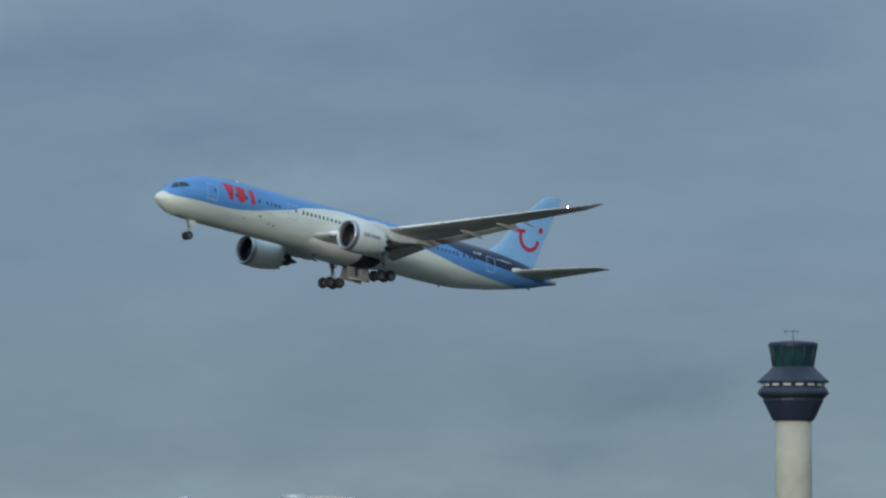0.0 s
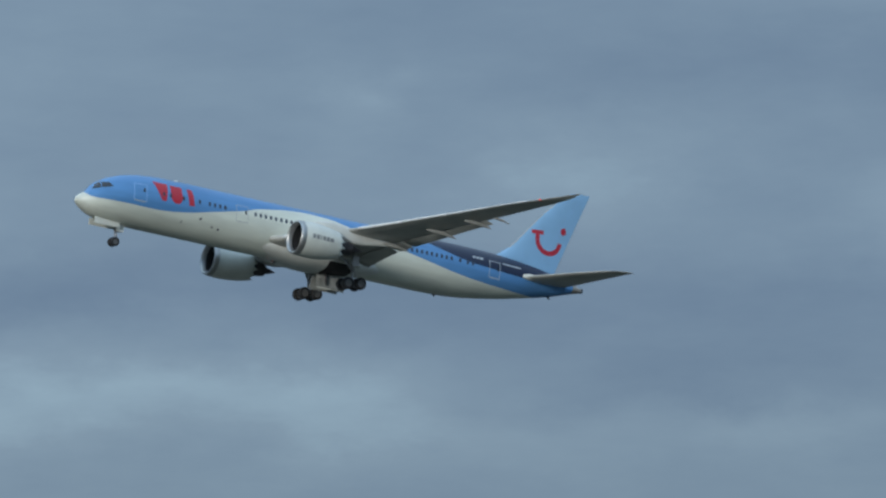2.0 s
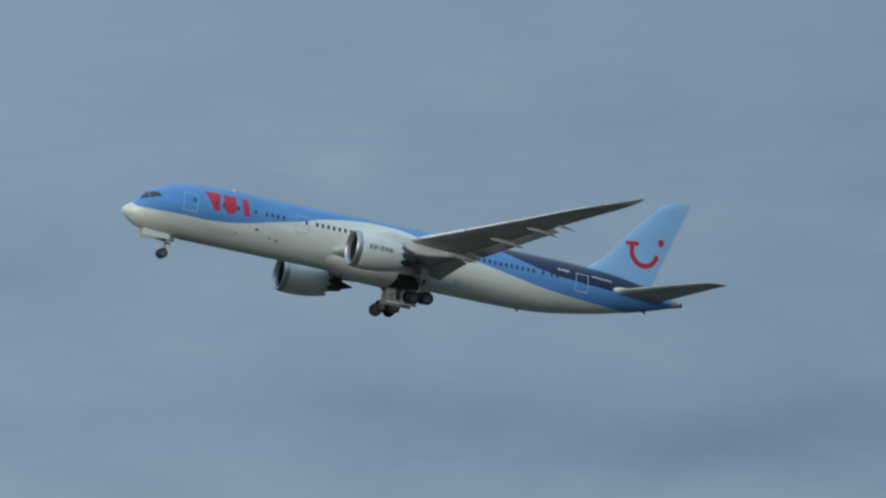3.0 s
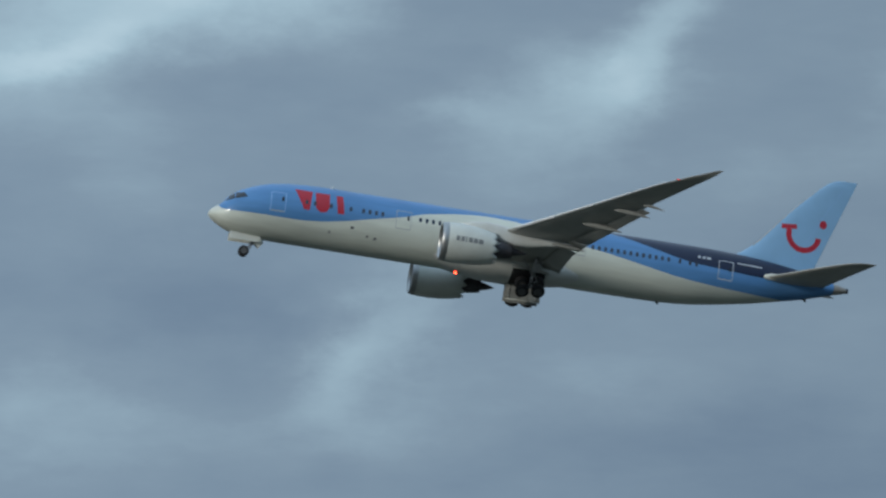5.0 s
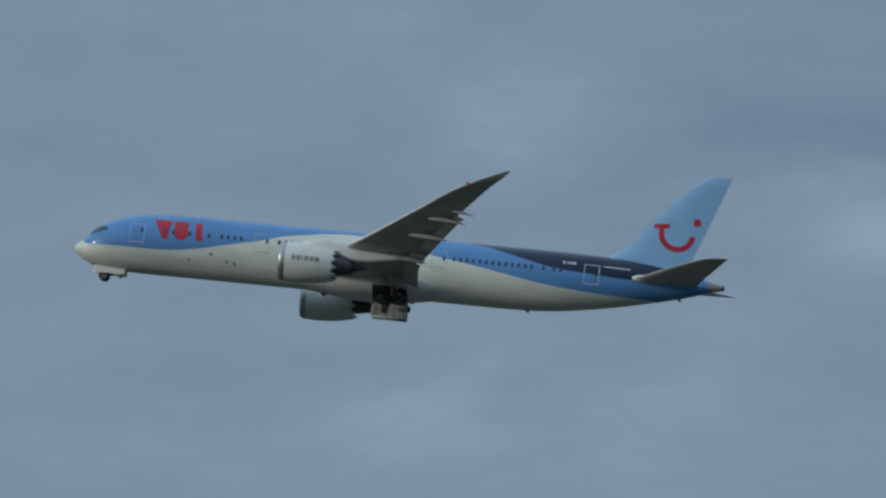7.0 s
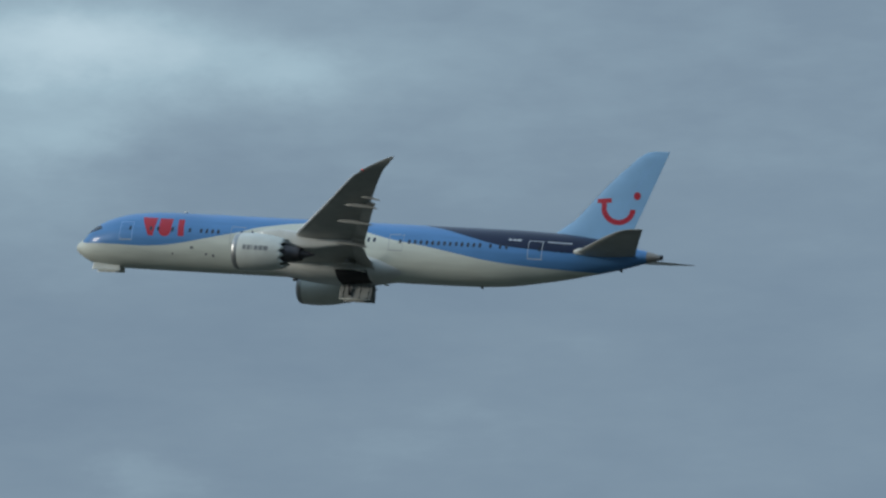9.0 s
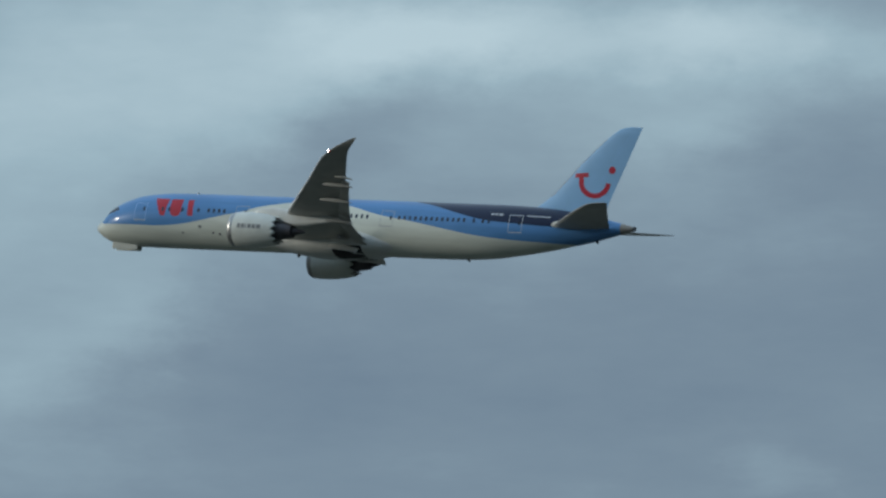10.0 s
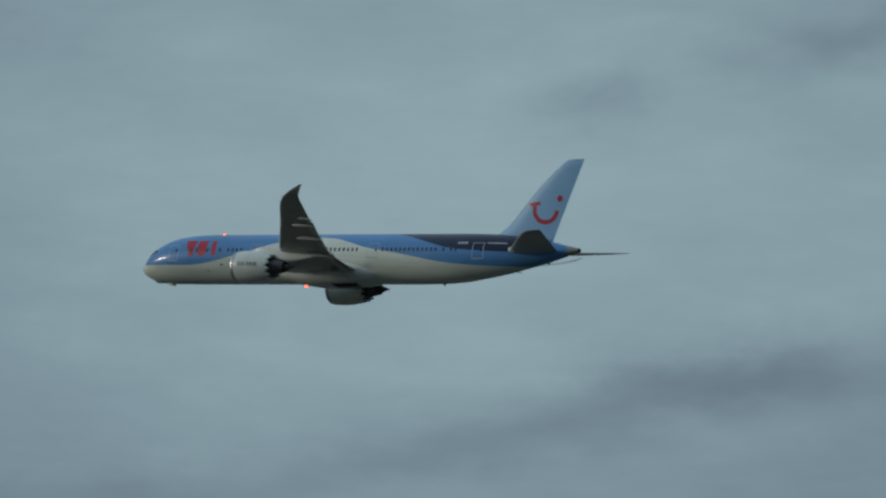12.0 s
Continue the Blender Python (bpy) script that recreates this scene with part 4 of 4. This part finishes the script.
# ---- the control tower ----
def tower():
    b, dist = radians(-42.580), 1563.0
    t = tagged(new("control_tower"), "airport control tower with a pale concrete shaft and dark flared cab", "control tower")
    t.matrix_basis = Matrix.Translation((-math.sin(b) * dist, math.cos(b) * dist, -0.45)) @ Matrix.Rotation(b, 4, "Z")

    def turned(profile, n=16, turn=0.0):
        return loft([[Vector((r * math.cos(a + turn), r * math.sin(a + turn), z)) for a in [2 * math.pi * i / n for i in range(n)]] for r, z in profile])

    part("shaft", *turned([(5.6, 0), (4.9, 6), (4.75, 25), (4.75, 39.9)], 32), CONCRETE, t, "pale concrete shaft")
    part("bowl", *turned([(5.35, 39.8), (5.6, 40.2), (7.9, 45.0), (7.9, 45.6)], 16), CLAD, t, "dark flared bowl", smooth=False)
    part("lower_ring", *turned([(7.9, 45.5), (9.2, 46.6), (9.3, 47.2), (8.6, 48.4)], 16), CLAD, t, "dark ring balcony", smooth=False)
    part("window_band", *turned([(8.3, 48.3), (8.3, 49.8)], 16), GLASS, t, "dark band of windows", smooth=False)
    for k in range(16):
        a = 2 * math.pi * (k + 0.5) / 16
        part("band_panel", *box(0, 0, 0, 1.9, 0.25, 0.62, 0.03), BAND, t, "pale window panel", smooth=False, at=Matrix.Translation((8.25 * math.sin(a), -8.25 * math.cos(a), 49.1)) @ Matrix.Rotation(a, 4, "Z"))
    part("skirt", *turned([(9.3, 49.7), (9.35, 50.1), (6.6, 52.6), (5.4, 53.9)], 16), CLAD, t, "dark sloping skirt roof", smooth=False)
    part("cab", *turned([(5.3, 53.8), (6.2, 59.2)], 12), CAB_GLASS, t, "outward-leaning greenish cab glass", smooth=False)
    for k in range(12):
        a = 2 * math.pi * k / 12
        p0, p1 = Vector((5.32 * math.cos(a), 5.32 * math.sin(a), 53.8)), Vector((6.22 * math.cos(a), 6.22 * math.sin(a), 59.2))
        part("mullion", *tube(p0, p1, 0.16, n=6), CLAD, t)
    part("roof", *turned([(6.45, 59.1), (6.5, 59.9), (5.9, 60.3), (1.5, 60.7)], 24), CLAD, t, "flat dark cab roof", smooth=False)
    part("aerial", *join(tube((0, 0, 60.5), (0, 0, 63.6), 0.12, n=6), tube((-2.6, 0, 63.2), (1.6, 0, 63.2), 0.09, n=6), tube((-2.0, 0, 62.4), (-2.0, 0, 63.6), 0.07, n=6), tube((1.0, 0, 62.6), (1.0, 0, 63.4), 0.07, n=6)), INK, t, "thin roof aerials")


tower()


# ---- terminal roofs behind the field ----
def shed(bearing, dist, length, depth, height, name, label, hump):
    b = radians(bearing)
    t = tagged(new(name), label, "building")
    t.matrix_basis = Matrix.Translation((-math.sin(b) * dist, math.cos(b) * dist, 0)) @ Matrix.Rotation(b, 4, "Z")
    part("wall", *box(0, 0, height * 0.45, length, depth, height * 0.9, 0.05), BRICK, t, smooth=False)
    rings = []
    for i in range(13):
        u = i / 12
        x = (u - 0.5) * length * 1.02
        z = height * 0.9 + hump * math.sin(math.pi * u)
        rings.append([Vector((x, -depth * 0.52, z)), Vector((x, depth * 0.52, z)), Vector((x, depth * 0.52, z + 0.5)), Vector((x, -depth * 0.52, z + 0.5))])
    part("roof", *loft(rings), ROOF, t, "pale metal roof", smooth=False)
    for i in range(int(length // 6)):
        part("window", *box(-length / 2 + 4 + 6 * i, -depth / 2 - 0.02, height * 0.5, 3.6, 0.1, height * 0.4, 0.02), GLASS, t, smooth=False)
    part("plant_room", *box(-length * 0.33, 0, height * 0.9 + hump * 0.7 + 0.8, length * 0.3, depth * 0.4, 1.4, 0.3), ROOF, t, "pale rounded plant room")
    return t


shed(-38.08, 1500, 23, 20, 19.0, "terminal_building", "airport terminal with a pale low metal roof", 1.2)
shed(-36.87, 1500, 10, 14, 19.2, "terminal_annex", "low flat-roofed airport building", 0.2)
shed(-38.46, 1540, 9, 12, 19.3, "airport_office", "small flat-roofed airport office", 0.3)


# ---- what moves ----
def flight(t):
    u, d = (t - 6.0) / 6.0, t - 6.0
    p = AT6 + SPEED * d + GAIN * (d * d / 2) + Vector((0, 0, EYE.z))
    pitch = PITCH[0] + PITCH[1] * u + PITCH[2] * u * u + PITCH[3] * u**3
    return pose(*p, ROLL[0] + ROLL[1] * u, -pitch, 180 + YAW[0] * u + YAW[1] * u * u)


def spin(p, flashes):
    """A lamp's turns: it faces the camera's stand at each flash."""
    def facing(t):
        q = flight(t).inverted() @ EYE - p
        return math.degrees(math.atan2(q.y, q.x)), math.degrees(math.atan2(q.z, math.hypot(q.x, q.y)))
    times = [flashes[0] - 1.4] + flashes + [flashes[-1] + 1.4]
    rows = []
    for k in range(len(times) - 1):
        for i in range(8):
            t = times[k] + (times[k + 1] - times[k]) * i / 8
            if -0.01 <= t <= 12.01:
                a, e = facing(t)
                rows.append((max(0.0, t), pose(*p, 0, -e, a + 45 * i)))
    first, last = rows[0], rows[-1]
    if first[0] > 0.02:
        rows.insert(0, (0.0, first[1]))
    if last[0] < 11.98:
        rows.append((12.0, last[1]))
    return rows


def motions():
    walk(plane, [(0.5 * i, flight(0.5 * i)) for i in range(25)])
    red, white = [0.82, 2.18, 3.55, 4.97, 6.47, 7.9, 9.36, 10.62, 12.0], [0.0, 1.5, 2.87, 4.3, 5.75, 7.2, 8.6, 10.0, 11.35]
    for lamp, p, flashes in ((belly_beacon, BELLY_LAMP, red), (crown_beacon, CROWN_LAMP, [0.75, 2.25, 3.75, 5.25, 6.75, 8.25, 9.25, 10.62, 12.0]), (wing_strobe, WING_LAMP, white)):
        walk(lamp, spin(p, flashes))
    # nose leg folds forward
    walk(nose_leg, [(t, pose(*NOSE_PIVOT, 0, -a, 0)) for t, a in ((0, 0), (1.0, 0), (2.0, 4), (2.7, 8), (4.3, 28), (5.0, 38), (6.0, 50), (6.5, 56), (7.0, 62), (7.6, 78), (8.4, 100), (12, 100))])
    for side, d in nose_doors:
        walk(d, [(t, pose(28 - 3.75, side * 0.62, -2.48, side * a)) for t, a in ((0, -84), (0.5, -70), (1.2, -5), (2.0, 0), (9.5, 0), (10.0, -20), (10.8, -70), (11.3, -84), (12, -84))])
    for side, leg in main_legs:
        walk(leg, [(t, pose(28 - 31.2, side * 4.9, -1.62, -side * a)) for t, a in ((0, 0), (2.0, 0), (2.7, 5), (4.3, 35), (5.0, 45), (5.5, 51), (6.0, 56), (6.5, 61), (7.2, 70), (8.0, 88), (8.6, 100), (12, 100))])
    for side, h, d in side_doors:
        walk(d, [(t, pose(*h, side * a)) for t, a in ((0, 140), (9.8, 140), (10.1, 80), (10.5, 8), (10.7, 0), (12, 0))])
    for side, d in main_doors:
        walk(d, [(t, pose(28 - 30.9, side * 0.35, -3.2, side * a)) for t, a in ((0, 0), (9.0, 0), (9.5, 6), (9.7, 40), (9.9, 80), (10.1, 88), (12, 88))])


motions()
